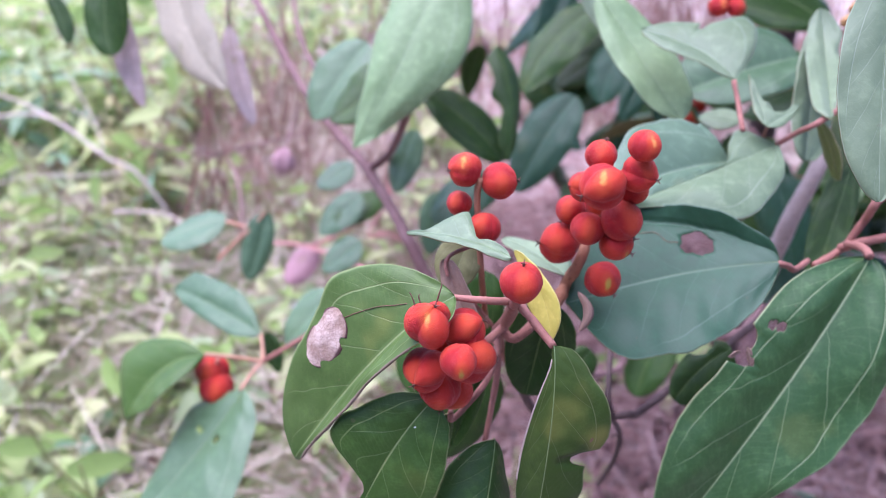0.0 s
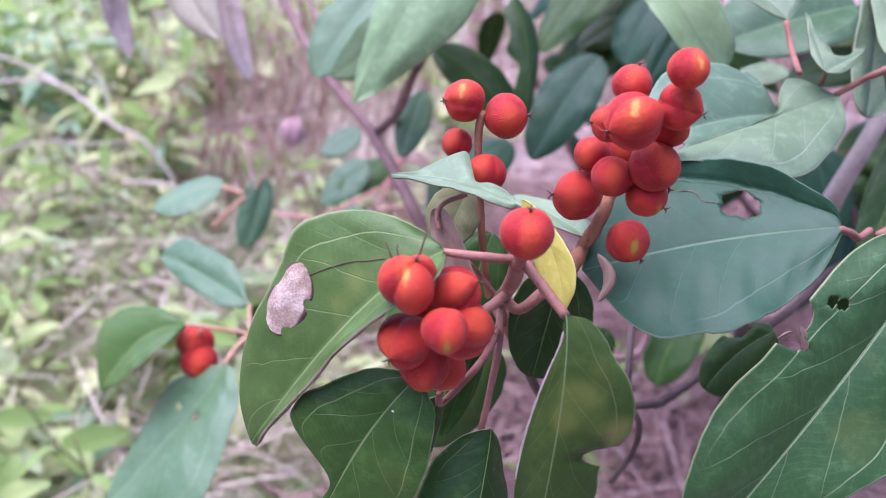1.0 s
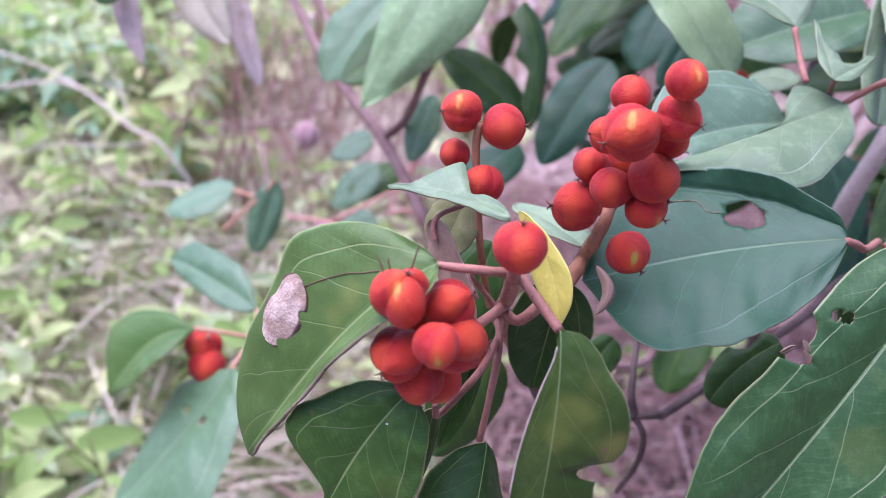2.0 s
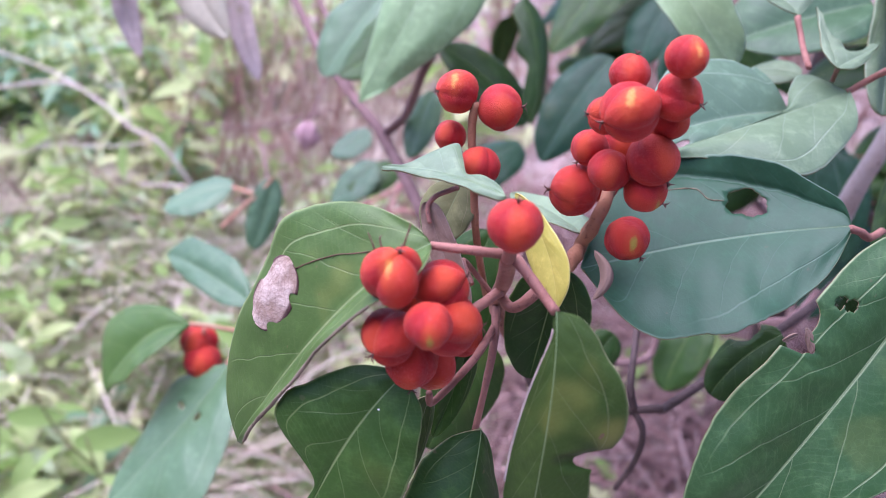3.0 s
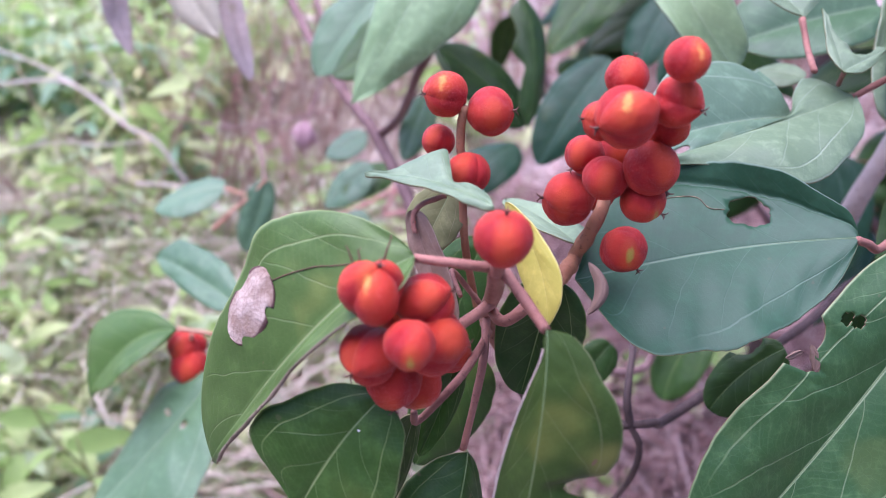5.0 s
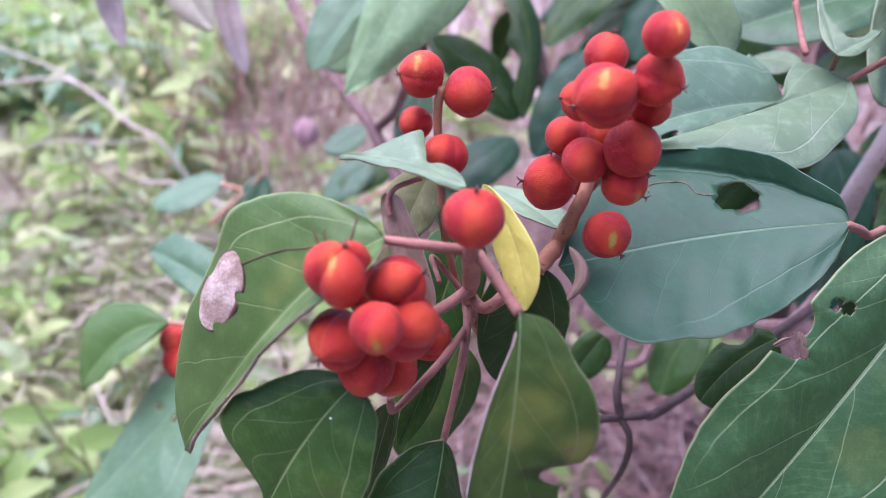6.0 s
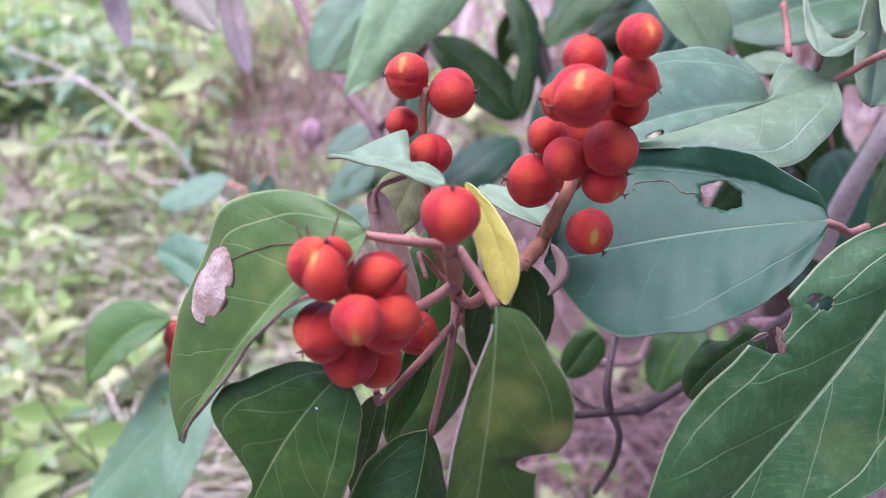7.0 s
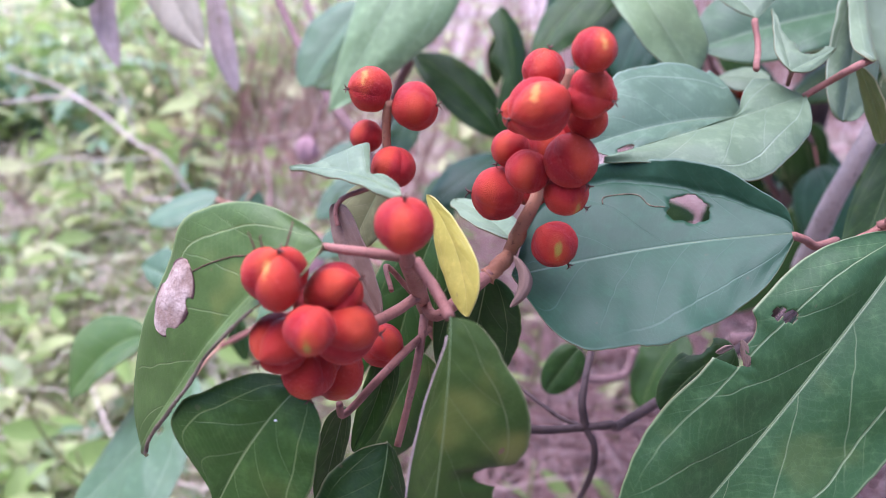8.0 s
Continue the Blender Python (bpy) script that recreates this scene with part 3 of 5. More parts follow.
def straw(rng, name, count, xs, ys, material, label):
    """Dead stalks and thin twigs lying criss-cross."""
    verts, faces = [], []
    for _ in range(count):
        x, y = rng.uniform(*xs), rng.uniform(*ys)
        a = rng.uniform(0, 6.28)
        ln = rng.uniform(0.05, 0.3)
        z = height(x, y)
        p0 = V((x, y, z + rng.uniform(0.0, 0.03)))
        p2 = p0 + V((math.cos(a) * ln, math.sin(a) * ln, rng.uniform(-0.01, 0.12)))
        p1 = (p0 + p2) / 2 + V((rng.uniform(-0.03, 0.03), rng.uniform(-0.03, 0.03), rng.uniform(0, 0.04)))
        tv, tf = tube_data([p0, p1, p2], rng.uniform(0.001, 0.0028), 0.0008, 4, 2, 0.1, x)
        faces += [tuple(i + len(verts) for i in f) for f in tf]
        verts += tv
    tagged(mesh_object(name, verts, faces, [material]), label, "dead stalks", "", "stuff")


def grass(rng):
    verts, faces = [], []
    for i in range(4600):
        near = i >= 2400
        x, y = (rng.uniform(-1.0, 0.02), rng.uniform(0.55, 1.55)) if near else (rng.uniform(-2.0, 0.1), rng.uniform(0.55, 2.8))
        if noise.noise(Vector((x * 2.2, y * 2.2, 4.0))) < -0.1 and not near or near and noise.noise(Vector((x * 6.0, y * 6.0, 7.0))) < -0.12:
            continue
        for _ in range(rng.randint(4, 9)):
            a = rng.uniform(0, 6.28)
            ln = rng.uniform(0.05, 0.17)
            d = V((math.cos(a) * 0.6, math.sin(a) * 0.6, rng.uniform(0.5, 1.2)))
            px, py = x + rng.uniform(-0.03, 0.03), y + rng.uniform(-0.03, 0.03)
            blade_into(verts, faces, (px, py, height(px, py)), d, ln, rng.uniform(0.003, 0.007), rng.uniform(0.1, 0.6), (math.sin(a), -math.cos(a), 0.2), 5)
    tagged(mesh_object("grass", verts, faces, [GRASS]), "tufts of short green grass among the weeds", "grass", "", "stuff")


litter(random.Random(3))
straw(random.Random(4), "dry_stalks", 2600, (-0.12, 2.0), (0.5, 3.6), STRAW, "thin pinkish dry stalks and twigs lying on the soil")
straw(random.Random(24), "fine_dry_stalks", 2900, (-0.10, 0.9), (0.65, 1.7), STRAW, "tangle of fine pinkish dry stalks under the shrub")
straw(random.Random(14), "dry_grass", 5600, (-2.3, -0.1), (0.7, 3.0), PALE_STRAW, "pale dry grass stalks lying between the weeds")
grass(random.Random(5))


def thicket(rng, count, x0, spread, ys, tall, name, label):
    """Standing dead stems, some leaning, in a loose clump."""
    verts, faces = [], []
    for _ in range(count):
        x, y = rng.gauss(x0, spread), rng.uniform(*ys)
        h = rng.uniform(*tall)
        p0 = V((x, y, height(x, y) - 0.01))
        p2 = p0 + V((rng.uniform(-0.2, 0.2), rng.uniform(-0.15, 0.15), h))
        p1 = (p0 + p2) / 2 + V((rng.uniform(-0.04, 0.04), rng.uniform(-0.04, 0.04), 0))
        tv, tf = tube_data([p0, p1, p2], rng.uniform(0.002, 0.004), 0.0012, 5, 3, 0.1, x)
        faces += [tuple(i + len(verts) for i in f) for f in tf]
        verts += tv
    tagged(mesh_object(name, verts, faces, [THICKET]), label, "dead stems", "", "stuff")


THICKET = scatter_material("dead_stem", ((0.22, 0.115, 0.085), (0.34, 0.20, 0.155), (0.46, 0.31, 0.25)), 0.8)
thicket(random.Random(31), 170, -0.45, 0.20, (1.35, 2.4), (0.2, 0.6), "dead_stems", "loose clump of mauve-brown standing dead stems")
thicket(random.Random(32), 420, 0.75, 0.55, (2.2, 3.4), (0.35, 0.95), "dry_thicket", "dense pinkish-brown thicket of dry stems behind the shrub")


def weed(rng, tall, count, size, material):
    """A small herb: a branched stem and its leaves in pairs."""
    top = thing("weed", (0, 0, 0), "bright green leafy weed growing out of the litter", "weed", "weeds in the undergrowth")
    sv, sf, lv, lf = [], [], [], []
    for b in range(rng.randint(1, 2)):
        a = rng.uniform(0, 6.28)
        lean = rng.uniform(0.1, 0.45)
        pts = [V((0, 0, -0.02))]
        for i in range(1, 5):
            k = i / 4
            pts.append(V((math.cos(a) * lean * tall * k + rng.uniform(-0.01, 0.01), math.sin(a) * lean * tall * k + rng.uniform(-0.01, 0.01), tall * k * rng.uniform(0.9, 1.05))))
        tv, tf = tube_data(pts, 0.0028, 0.0012, 5, 3, 0.1, a)
        sf += [tuple(i + len(sv) for i in f) for f in tf]
        sv += tv
        run = catmull(pts, 4)
        for i in range(count):
            k = 0.2 + 0.8 * i / count
            c = run[min(int(k * (len(run) - 1)), len(run) - 1)]
            for turn in (0, math.pi):
                w = i * 1.57 + turn + rng.uniform(-0.4, 0.4)
                d = V((math.cos(w), math.sin(w), rng.uniform(-0.7, 0.8)))
                ln = size * rng.uniform(0.55, 1.15) * (1.1 - 0.5 * k)
                nrm = V((rng.uniform(-0.7, 0.7), rng.uniform(-1.2, 0.1), 0.9))
                blade_into(lv, lf, c + d * 0.004, d, ln, ln * rng.uniform(0.36, 0.5), rng.uniform(0.0, 0.5), nrm, 5)
    mesh_object("stem", sv, sf, [WEED_STEM], top)
    mesh_object("foliage", lv, lf, [material], top)
    return top


WEED_STEM = stem_material("weed_stem", (0.16, 0.20, 0.07), (0.26, 0.26, 0.10), (0.20, 0.12, 0.07), scale=0.4)


def weed_spot(x, y, rng):
    return Matrix.Translation((x, y, height(x, y))) @ Matrix.Rotation(rng.uniform(0, 6.28), 4, "Z") @ Matrix.Scale(rng.uniform(0.75, 1.3), 4)


def weeds():
    rng = random.Random(11)
    kinds = [weed(rng, h, c, s, m) for h, c, s, m in (
        (0.34, 4, 0.100, WEED_LEAF), (0.26, 3, 0.090, WEED_LEAF), (0.20, 3, 0.080, WEED_LEAF), (0.34, 4, 0.105, WEED_LEAF_BLUE),
        (0.24, 3, 0.090, WEED_LEAF_BLUE), (0.11, 3, 0.055, WEED_LEAF), (0.08, 3, 0.060, WEED_LEAF_BLUE), (0.30, 4, 0.090, WEED_LEAF_OLD))]
    foliage = [next(c.data for c in k.children if c.name.startswith("foliage")) for k in kinds]
    near, far = [], []
    for _ in range(6500):
        x, y = rng.uniform(-2.6, 0.5), 0.6 + 4.6 * rng.random() ** 1.3
        thin = noise.noise(Vector((x * 4.1, y * 4.1, 9.0)))
        bare = -0.12 if y < 1.5 else 0.03
        if thin < bare or (x > -0.3 and rng.random() < 0.85) or (-0.66 < x < -0.2 and 1.2 < y < 2.8 and rng.random() < 0.8):
            continue
        pick = rng.choice((0, 1, 2, 3, 4, 0, 1, 5, 7)) if y > 1.5 else rng.choice((5, 5, 6, 6, 2))
        (near if y < 2.3 and x > -1.7 else far).append((x, y, pick))
    for i, (x, y, pick) in enumerate(near[:290]):
        m = weed_spot(x, y, rng)
        if i < len(kinds):
            kinds[i].matrix_basis = m
        else:
            copy_thing(kinds[pick], Matrix.Identity(4)).matrix_basis = m
    verts, faces = [], []
    for x, y, pick in far[:560]:
        m = weed_spot(x, y, rng)
        me = foliage[pick]
        faces += [tuple(k + len(verts) for k in p.vertices) for p in me.polygons]
        verts += [m @ v.co for v in me.vertices]
    for _ in range(60):
        x, y = rng.uniform(-2.1, -0.62), rng.uniform(1.8, 3.3)
        m = weed_spot(x, y, rng) @ Matrix.Scale(1.25, 4)
        me = foliage[rng.choice((0, 1, 3))]
        faces += [tuple(k + len(verts) for k in p.vertices) for p in me.polygons]
        verts += [m @ v.co for v in me.vertices]
    tagged(mesh_object("undergrowth", verts, faces, [WEED_LEAF]), "dense bright green weeds growing further back", "undergrowth", "", "stuff")
    verts, faces = [], []
    for _ in range(640):
        x, y = rng.uniform(-1.6, 0.0), rng.uniform(0.7, 1.8)
        if noise.noise(Vector((x * 3.3, y * 3.3, 2.0))) < -0.12:
            continue
        m = weed_spot(x, y, rng)
        me = foliage[rng.choice((5, 6, 2))]
        faces += [tuple(k + len(verts) for k in p.vertices) for p in me.polygons]
        verts += [m @ v.co for v in me.vertices]
    tagged(mesh_object("low_herbs", verts, faces, [WEED_LEAF]), "low bright green herbs covering the soil", "herbs", "", "stuff")
    # unseen bushes behind the camera, added to cut the light of the low sky
    verts, faces = [], []
    for _ in range(260):
        a = rng.uniform(math.pi * 0.95, math.pi * 2.05)
        away = rng.uniform(1.7, 2.6)
        m = Matrix.Translation((math.cos(a) * away, 0.3 + math.sin(a) * away, rng.uniform(-0.1, 1.0))) @ Matrix.Rotation(rng.uniform(0, 6.28), 4, "Z") @ Matrix.Scale(rng.uniform(2.0, 3.0), 4)
        me = foliage[rng.choice((0, 1, 3))]
        faces += [tuple(k + len(verts) for k in p.vertices) for p in me.polygons]
        verts += [m @ v.co for v in me.vertices]
    tagged(mesh_object("bushes", verts, faces, [BUSH]), "unseen dense dark green bushes added behind the viewpoint to block low sky light", "bushes", "", "stuff")


weeds()

# ---- dead branches among the weeds ----
dead = thing("dead_branch", (-0.8442, 1.3300, 0.3803), "pale bare dead branch lying across the weeds", "dead branch")
stem(dead, "limb", [(-0.8442, 1.3300, 0.3803), (-0.7523, 1.3365, 0.3913), (-0.6958, 1.3254, 0.3910), (-0.6399, 1.3029, 0.3694), (-0.5747, 1.2727, 0.3332), (-0.5246, 1.2613, 0.3113), (-0.4754, 1.2535, 0.2324)], 0.0027, 0.0036, DEADWOOD)
stem(dead, "limb", [(-0.8769, 1.4103, 0.4250), (-0.8012, 1.3823, 0.4141), (-0.7273, 1.3517, 0.3982), (-0.6399, 1.3029, 0.3694)], 0.0023, 0.0027, DEADWOOD)
stem(dead, "limb", [(-0.5297, 1.2636, 0.3157), (-0.6048, 1.2388, 0.3127), (-0.6933, 1.2381, 0.3125), (-0.7719, 1.2291, 0.2967)], 0.0018, 0.0014, DEADWOOD)
stem(dead, "limb", [(-0.5798, 1.2750, 0.3376), (-0.5998, 1.3103, 0.3828), (-0.6352, 1.3459, 0.4287), (-0.6763, 1.3870, 0.4637)], 0.0018, 0.0009, DEADWOOD)
stem(dead, "limb", [(-0.5997, 1.3079, 0.3784), (-0.6552, 1.3508, 0.3957), (-0.6967, 1.3748, 0.3987)], 0.0014, 0.0009, DEADWOOD)
low = thing("dead_branch", (-0.5321, 1.4517, 0.2859), "thin dry branch hanging low over the litter", "dead branch")
stem(low, "limb", [(-0.6003, 1.4576, 0.2977), (-0.5207, 1.4502, 0.2829), (-0.4412, 1.4471, 0.2761), (-0.3505, 1.4569, 0.2933), (-0.2598, 1.4684, 0.3135)], 0.003, 0.003, BARK_MAUVE)
stem(low, "limb", [(-0.6225, 1.3453, 0.1939), (-0.5237, 1.3435, 0.1893), (-0.4302, 1.2791, 0.1736)], 0.004, 0.003, DEADWOOD)
stem(low, "limb", [(-0.4128, 1.4431, 0.2681), (-0.3758, 1.3654, 0.2283), (-0.3562, 1.2896, 0.1925), (-0.3347, 1.2649, 0.1458)], 0.004, 0.004, BARK_MAUVE)
cut = thing("dead_stick", (-0.6280, 0.7569, 0.0136), "short cream dead stick on the grass", "stick")
stem(cut, "stick", [(-0.6881, 0.7746, 0.0097), (-0.5825, 0.7580, 0.0116), (-0.4990, 0.7401, 0.0131)], 0.005, 0.004, DEADWOOD)


def pale_flower(at, size):
    """Four small round white petals."""
    top = thing("white_flower", at, "tiny white flower low in the weeds", "flower", "white flowers")
    for k in range(4):
        a = k * math.pi / 2
        verts, faces = [], []
        blade_into(verts, faces, (0, 0, 0), (math.cos(a), -0.35, math.sin(a) + 0.3), size, size * 0.8, 0.1, (0, -1, 0.4))
        mesh_object("petal", verts, faces, [PETAL], top)


PETAL = scatter_material("petal_white", ((0.70, 0.72, 0.60), (0.80, 0.80, 0.72)), 0.6, 0.2)
pale_flower((-0.1625, 0.8403, 0.3038), 0.010)
pale_flower((-0.1446, 0.8458, 0.3140), 0.009)

fallen = thing("withered_leaf", (-0.2162, 1.0669, 0.4104), "round mauve-pink withered leaf caught on a stalk", "leaf")
leaf(fallen, (-0.2122, 1.0759, 0.4273), (-0.2124, 1.0575, 0.4141), (-0.2178, 1.0571, 0.3920), (-0.2369, 1.0749, 0.4044), (-0.1983, 1.0764, 0.4067), DRY_PINK, DRY_PINK, peak=0.5, power=0.5, cup=0.4, rib=False, cells=(16, 6))
stem(fallen, "petiole", [(-0.2122, 1.0759, 0.4273), (-0.2082, 1.1077, 0.4442), (-0.1997, 1.1472, 0.4756)], 0.002, 0.002, BARK_MAUVE)

# ---- the shrub: front fruiting branch ----
front = thing("fruiting_branch", (0.0437, 0.2374, 0.6779), "pinkish twig with large green insect-bitten leaves and one yellow leaf", "shrub branch")
scarred = leaf(front, (0.0295, 0.1960, 0.7165), (0.0097, 0.1935, 0.6996), (-0.0158, 0.1979, 0.6607), (-0.0046, 0.2112, 0.7101), (0.0148, 0.1834, 0.7056),
     LEAF_SCARRED, UNDER, cup=0.05, cells=(64, 20), label="broad green leaf with a brown dead patch on its margin", wide=((.13, .29, .51, .73, .90, 1.00, .96, .83, .78, .63, .35), (.45, .90, 1.05, 1.00, .85, .72, .64, .58, .52, .42, .25)))
dark_leaf = leaf(front, (0.0246, 0.1917, 0.6880), (0.0125, 0.1860, 0.6733), (0.0012, 0.1823, 0.6491), (-0.0039, 0.1918, 0.6797), (0.0268, 0.1828, 0.6690),
     LEAF, cup=0.07, label="dark green leaf with a margin eaten away", cells=(90, 20), wide=((.05, .23, .43, .59, .74, .91, .83, .14, .08, .15, .19), (.16, .50, .65, .81, .94, 1.04, 1.08, .92, .56, .22, .02)))
leaf(front, (0.0406, 0.1923, 0.6738), (0.0401, 0.1888, 0.6669), (0.0368, 0.1769, 0.6513), (0.0271, 0.1901, 0.6636), (0.0448, 0.1924, 0.6589),
     LEAF_DARK, wide=((.02, .11, .24, .42, .59, .79, .97, 1.07, 1.10, .92, .13), (.02, .02, .09, .26, .44, .68, .96, 1.26, 1.26, .66, .35)))
aged = leaf(front, (0.0537, 0.1870, 0.7082), (0.0534, 0.1793, 0.6912), (0.0504, 0.1737, 0.6579), (0.0471, 0.1827, 0.6792), (0.0688, 0.1821, 0.6882),
     LEAF_AGED, UNDER, cup=0.08, bites=((1, 0.69, 0.035, 0.45),), label="hanging green leaf, yellowing, with a bite in its margin", cells=(90, 20), wide=((.05, .12, .10, .28, .49, .70, .87, 1.00, 1.02, .90, .35), (.22, .35, .47, .60, .83, .97, .97, .69, .69, .48, .17)))
leaf(front, (0.0462, 0.2191, 0.7174), (0.0532, 0.2109, 0.7084), (0.0559, 0.2048, 0.6970), (0.0493, 0.2127, 0.7053), (0.0578, 0.2069, 0.7072),
     LEAF_YELLOW, LEAF_YELLOW, ripple=0.012, cup=0.05, label="bright yellow ageing leaf", rib=False, wide=((.14, .24, .40, .66, .90, .98, .98, .92, .78, .54, .25), (.14, .30, .42, .60, .68, .84, .98, .92, .72, .38, .12)))
leaf(front, (0.0435, 0.2003, 0.7251), (0.0307, 0.2147, 0.7234), (0.0162, 0.2227, 0.7208), (0.0317, 0.2250, 0.7261), (0.0313, 0.2100, 0.7238),
     LEAF_PALE, UNDER, cells=(90, 14), label="small torn grey-green leaf seen edge on", wide=((.04, .13, .18, .20, .19, .60, 1.06, .71, .12, .08, .03), (.41, .62, .92, .89, .99, 1.00, 1.07, .92, .73, .43, .20)))
leaf(front, (0.0342, 0.2338, 0.7127), (0.0309, 0.2301, 0.7063), (0.0279, 0.2264, 0.6997), (0.0242, 0.2346, 0.7073), (0.0361, 0.2255, 0.7053),
     UNDER, UNDER, peak=0.42, power=0.4, label="curled olive leaf showing its underside")
leaf(front, (0.0268, 0.2185, 0.7149), (0.0308, 0.2144, 0.7044), (0.0369, 0.2098, 0.6925), (0.0281, 0.2145, 0.7028), (0.0344, 0.2132, 0.7059),
     UNDER_GREY, UNDER_GREY, peak=0.45, power=0.4, label="brownish withered hanging leaf", rib=False)
leaf(front, (0.0648, 0.2372, 0.6982), (0.0579, 0.2600, 0.6937), (0.0484, 0.2805, 0.6891), (0.0588, 0.2749, 0.6916), (0.0571, 0.2396, 0.6989),
     LEAF_PALE, UNDER, peak=0.45)
leaf(front, (0.0593, 0.2343, 0.6905), (0.0570, 0.2347, 0.6743), (0.0537, 0.2312, 0.6571), (0.0455, 0.2334, 0.6720), (0.0678, 0.2304, 0.6747),
     LEAF_DARK, LEAF_OLIVE, peak=0.45, power=0.4)
leaf(front, (0.0422, 0.2701, 0.6814), (0.0356, 0.2638, 0.6611), (0.0302, 0.2599, 0.6369), (0.0236, 0.2675, 0.6619), (0.0460, 0.2609, 0.6598), LEAF_DARK, peak=0.45, power=0.45)
leaf(front, (0.0221, 0.2785, 0.6613), (0.0179, 0.2709, 0.6471), (0.0149, 0.2625, 0.6315), (0.0077, 0.2756, 0.6454), (0.0268, 0.2704, 0.6460), LEAF, peak=0.45, power=0.45)
leaf(front, (0.0417, 0.2496, 0.6557), (0.0340, 0.2473, 0.6388), (0.0252, 0.2438, 0.6175), (0.0238, 0.2509, 0.6414), (0.0441, 0.2446, 0.6336), LEAF_DARK, peak=0.45, power=0.45)
leaf(front, (0.0373, 0.2196, 0.6787), (0.0342, 0.2178, 0.6649), (0.0290, 0.2110, 0.6528), (0.0307, 0.2165, 0.6673), (0.0376, 0.2168, 0.6625), LEAF, peak=0.45)
leaf(front, (0.0284, 0.2081, 0.6689), (0.0253, 0.2069, 0.6563), (0.0215, 0.2040, 0.6406), (0.0213, 0.2071, 0.6574), (0.0282, 0.2071, 0.6563), LEAF, peak=0.45)
leaf(front, (0.0650, 0.2207, 0.7031), (0.0679, 0.2148, 0.7006), (0.0646, 0.2120, 0.6953), (0.0662, 0.2164, 0.6993), (0.0692, 0.2167, 0.6998),
     BRACT, BRACT, peak=0.5, rib=False, cells=(20, 6), cup=0.3, name="bract", label="small dry curled bract")


def dead_patch():
    """The dried, crinkled flap on the broad leaf's margin."""
    a, b, c, d = [on_blade(scarred, p, 0.0003) for p in ((-0.0011, 0.2054, 0.7050), (-0.0104, 0.2055, 0.6901), (0.0018, 0.2016, 0.7005), (-0.0109, 0.2086, 0.6955))]
    leaf(front, a, on_blade(scarred, (a + b) / 2, 0.0006), b, d, c, DEAD_TOP, DEAD_TOP, peak=0.5, power=0.35,
         bites=((-1, 0.42, 0.16, 0.26), (1, 0.27, 0.07, 0.28), (1, 0.80, 0.1, 0.15)), ripple=0.02, cup=0.02, thick=0.0002, rib=False, cells=(40, 12), name="dead_patch", label="papery dead mauve-brown patch")


dead_patch()
stem(front, "pale_margin", [SURFACES[aged.name](u, -1.0)[0] for u in (0.12, 0.24, 0.36, 0.48, 0.60, 0.72, 0.84)], 0.0002, 0.0004, PALE_EDGE, lump=0.5)
stem(front, "dried_margin", [SURFACES[scarred.name](u, 1.0)[0] for u in (0.30, 0.42, 0.54, 0.66, 0.78, 0.88, 0.95)], 0.0003, 0.00045, DRIED, lump=0.6)
stem(front, "scorched_vein", [on_blade(scarred, p, 0.0003) for p in ((0.0000, 0.2043, 0.7048), (0.0046, 0.2025, 0.7076), (0.0101, 0.2003, 0.7104), (0.0136, 0.1990, 0.7118), (0.0172, 0.1978, 0.7133))],
     0.00012, 0.00009, STYLE)


def droppings(blade, spots):
    """Small chalky white specks lying on a leaf."""
    for p, size in spots:
        at = on_blade(blade, p, size * 0.4)
        verts, faces, _ = ball(size, 3, 0.1, 12, 8, size * 9000, 0.5)
        ob = mesh_object("white_speck", local([at + V(q) for q in verts], blade), faces, [CHALK], blade)


CHALK = stem_material("chalky_white", (0.62, 0.62, 0.58), (0.72, 0.72, 0.68), (0.5, 0.5, 0.46))
droppings(dark_leaf, (((0.0193, 0.1882, 0.6810), 0.0003),))

NODE = (0.0437, 0.2374, 0.6779)
stem(front, "twig", [(0.0446, 0.1985, 0.7132), (0.0446, 0.2119, 0.6997), NODE, (0.0450, 0.2404, 0.6705), (0.0500, 0.2457, 0.6585)],
     0.0017, 0.0021, STEM)
stem(front, "twig", [(0.0500, 0.2457, 0.6585), (0.0617, 0.2636, 0.6226), (0.0758, 0.2627, 0.6187), (0.0921, 0.2644, 0.6193)], 0.0016, 0.0013, BARK)
stem(front, "petiole", [(0.0439, 0.1996, 0.7129), (0.0372, 0.1957, 0.7156), (0.0291, 0.1965, 0.7160)], 0.0011, 0.0008, STEM)
stem(front, "petiole", [(0.0459, 0.1991, 0.7125), (0.0502, 0.1948, 0.7089), (0.0535, 0.1873, 0.7080)], 0.0012, 0.0010, STEM)
stem(front, "petiole", [NODE, (0.0436, 0.2264, 0.6732), (0.0420, 0.2202, 0.6644), (0.0395, 0.2130, 0.6536)], 0.0011, 0.0009, STEM)
stem(front, "petiole", [(0.0450, 0.2404, 0.6705), (0.0389, 0.2091, 0.6800), (0.0297, 0.2035, 0.6709), (0.0287, 0.2021, 0.6747)], 0.0010, 0.0008, STEM)
stem(front, "petiole", [(0.0277, 0.2154, 0.7111), (0.0271, 0.2170, 0.7142), (0.0288, 0.2183, 0.7164), (0.0337, 0.2196, 0.7181)], 0.0005, 0.0006, STEM)
stem(front, "petiole", [NODE, (0.0350, 0.2335, 0.6918), (0.0373, 0.2239, 0.6908)], 0.0008, 0.0006, STEM)

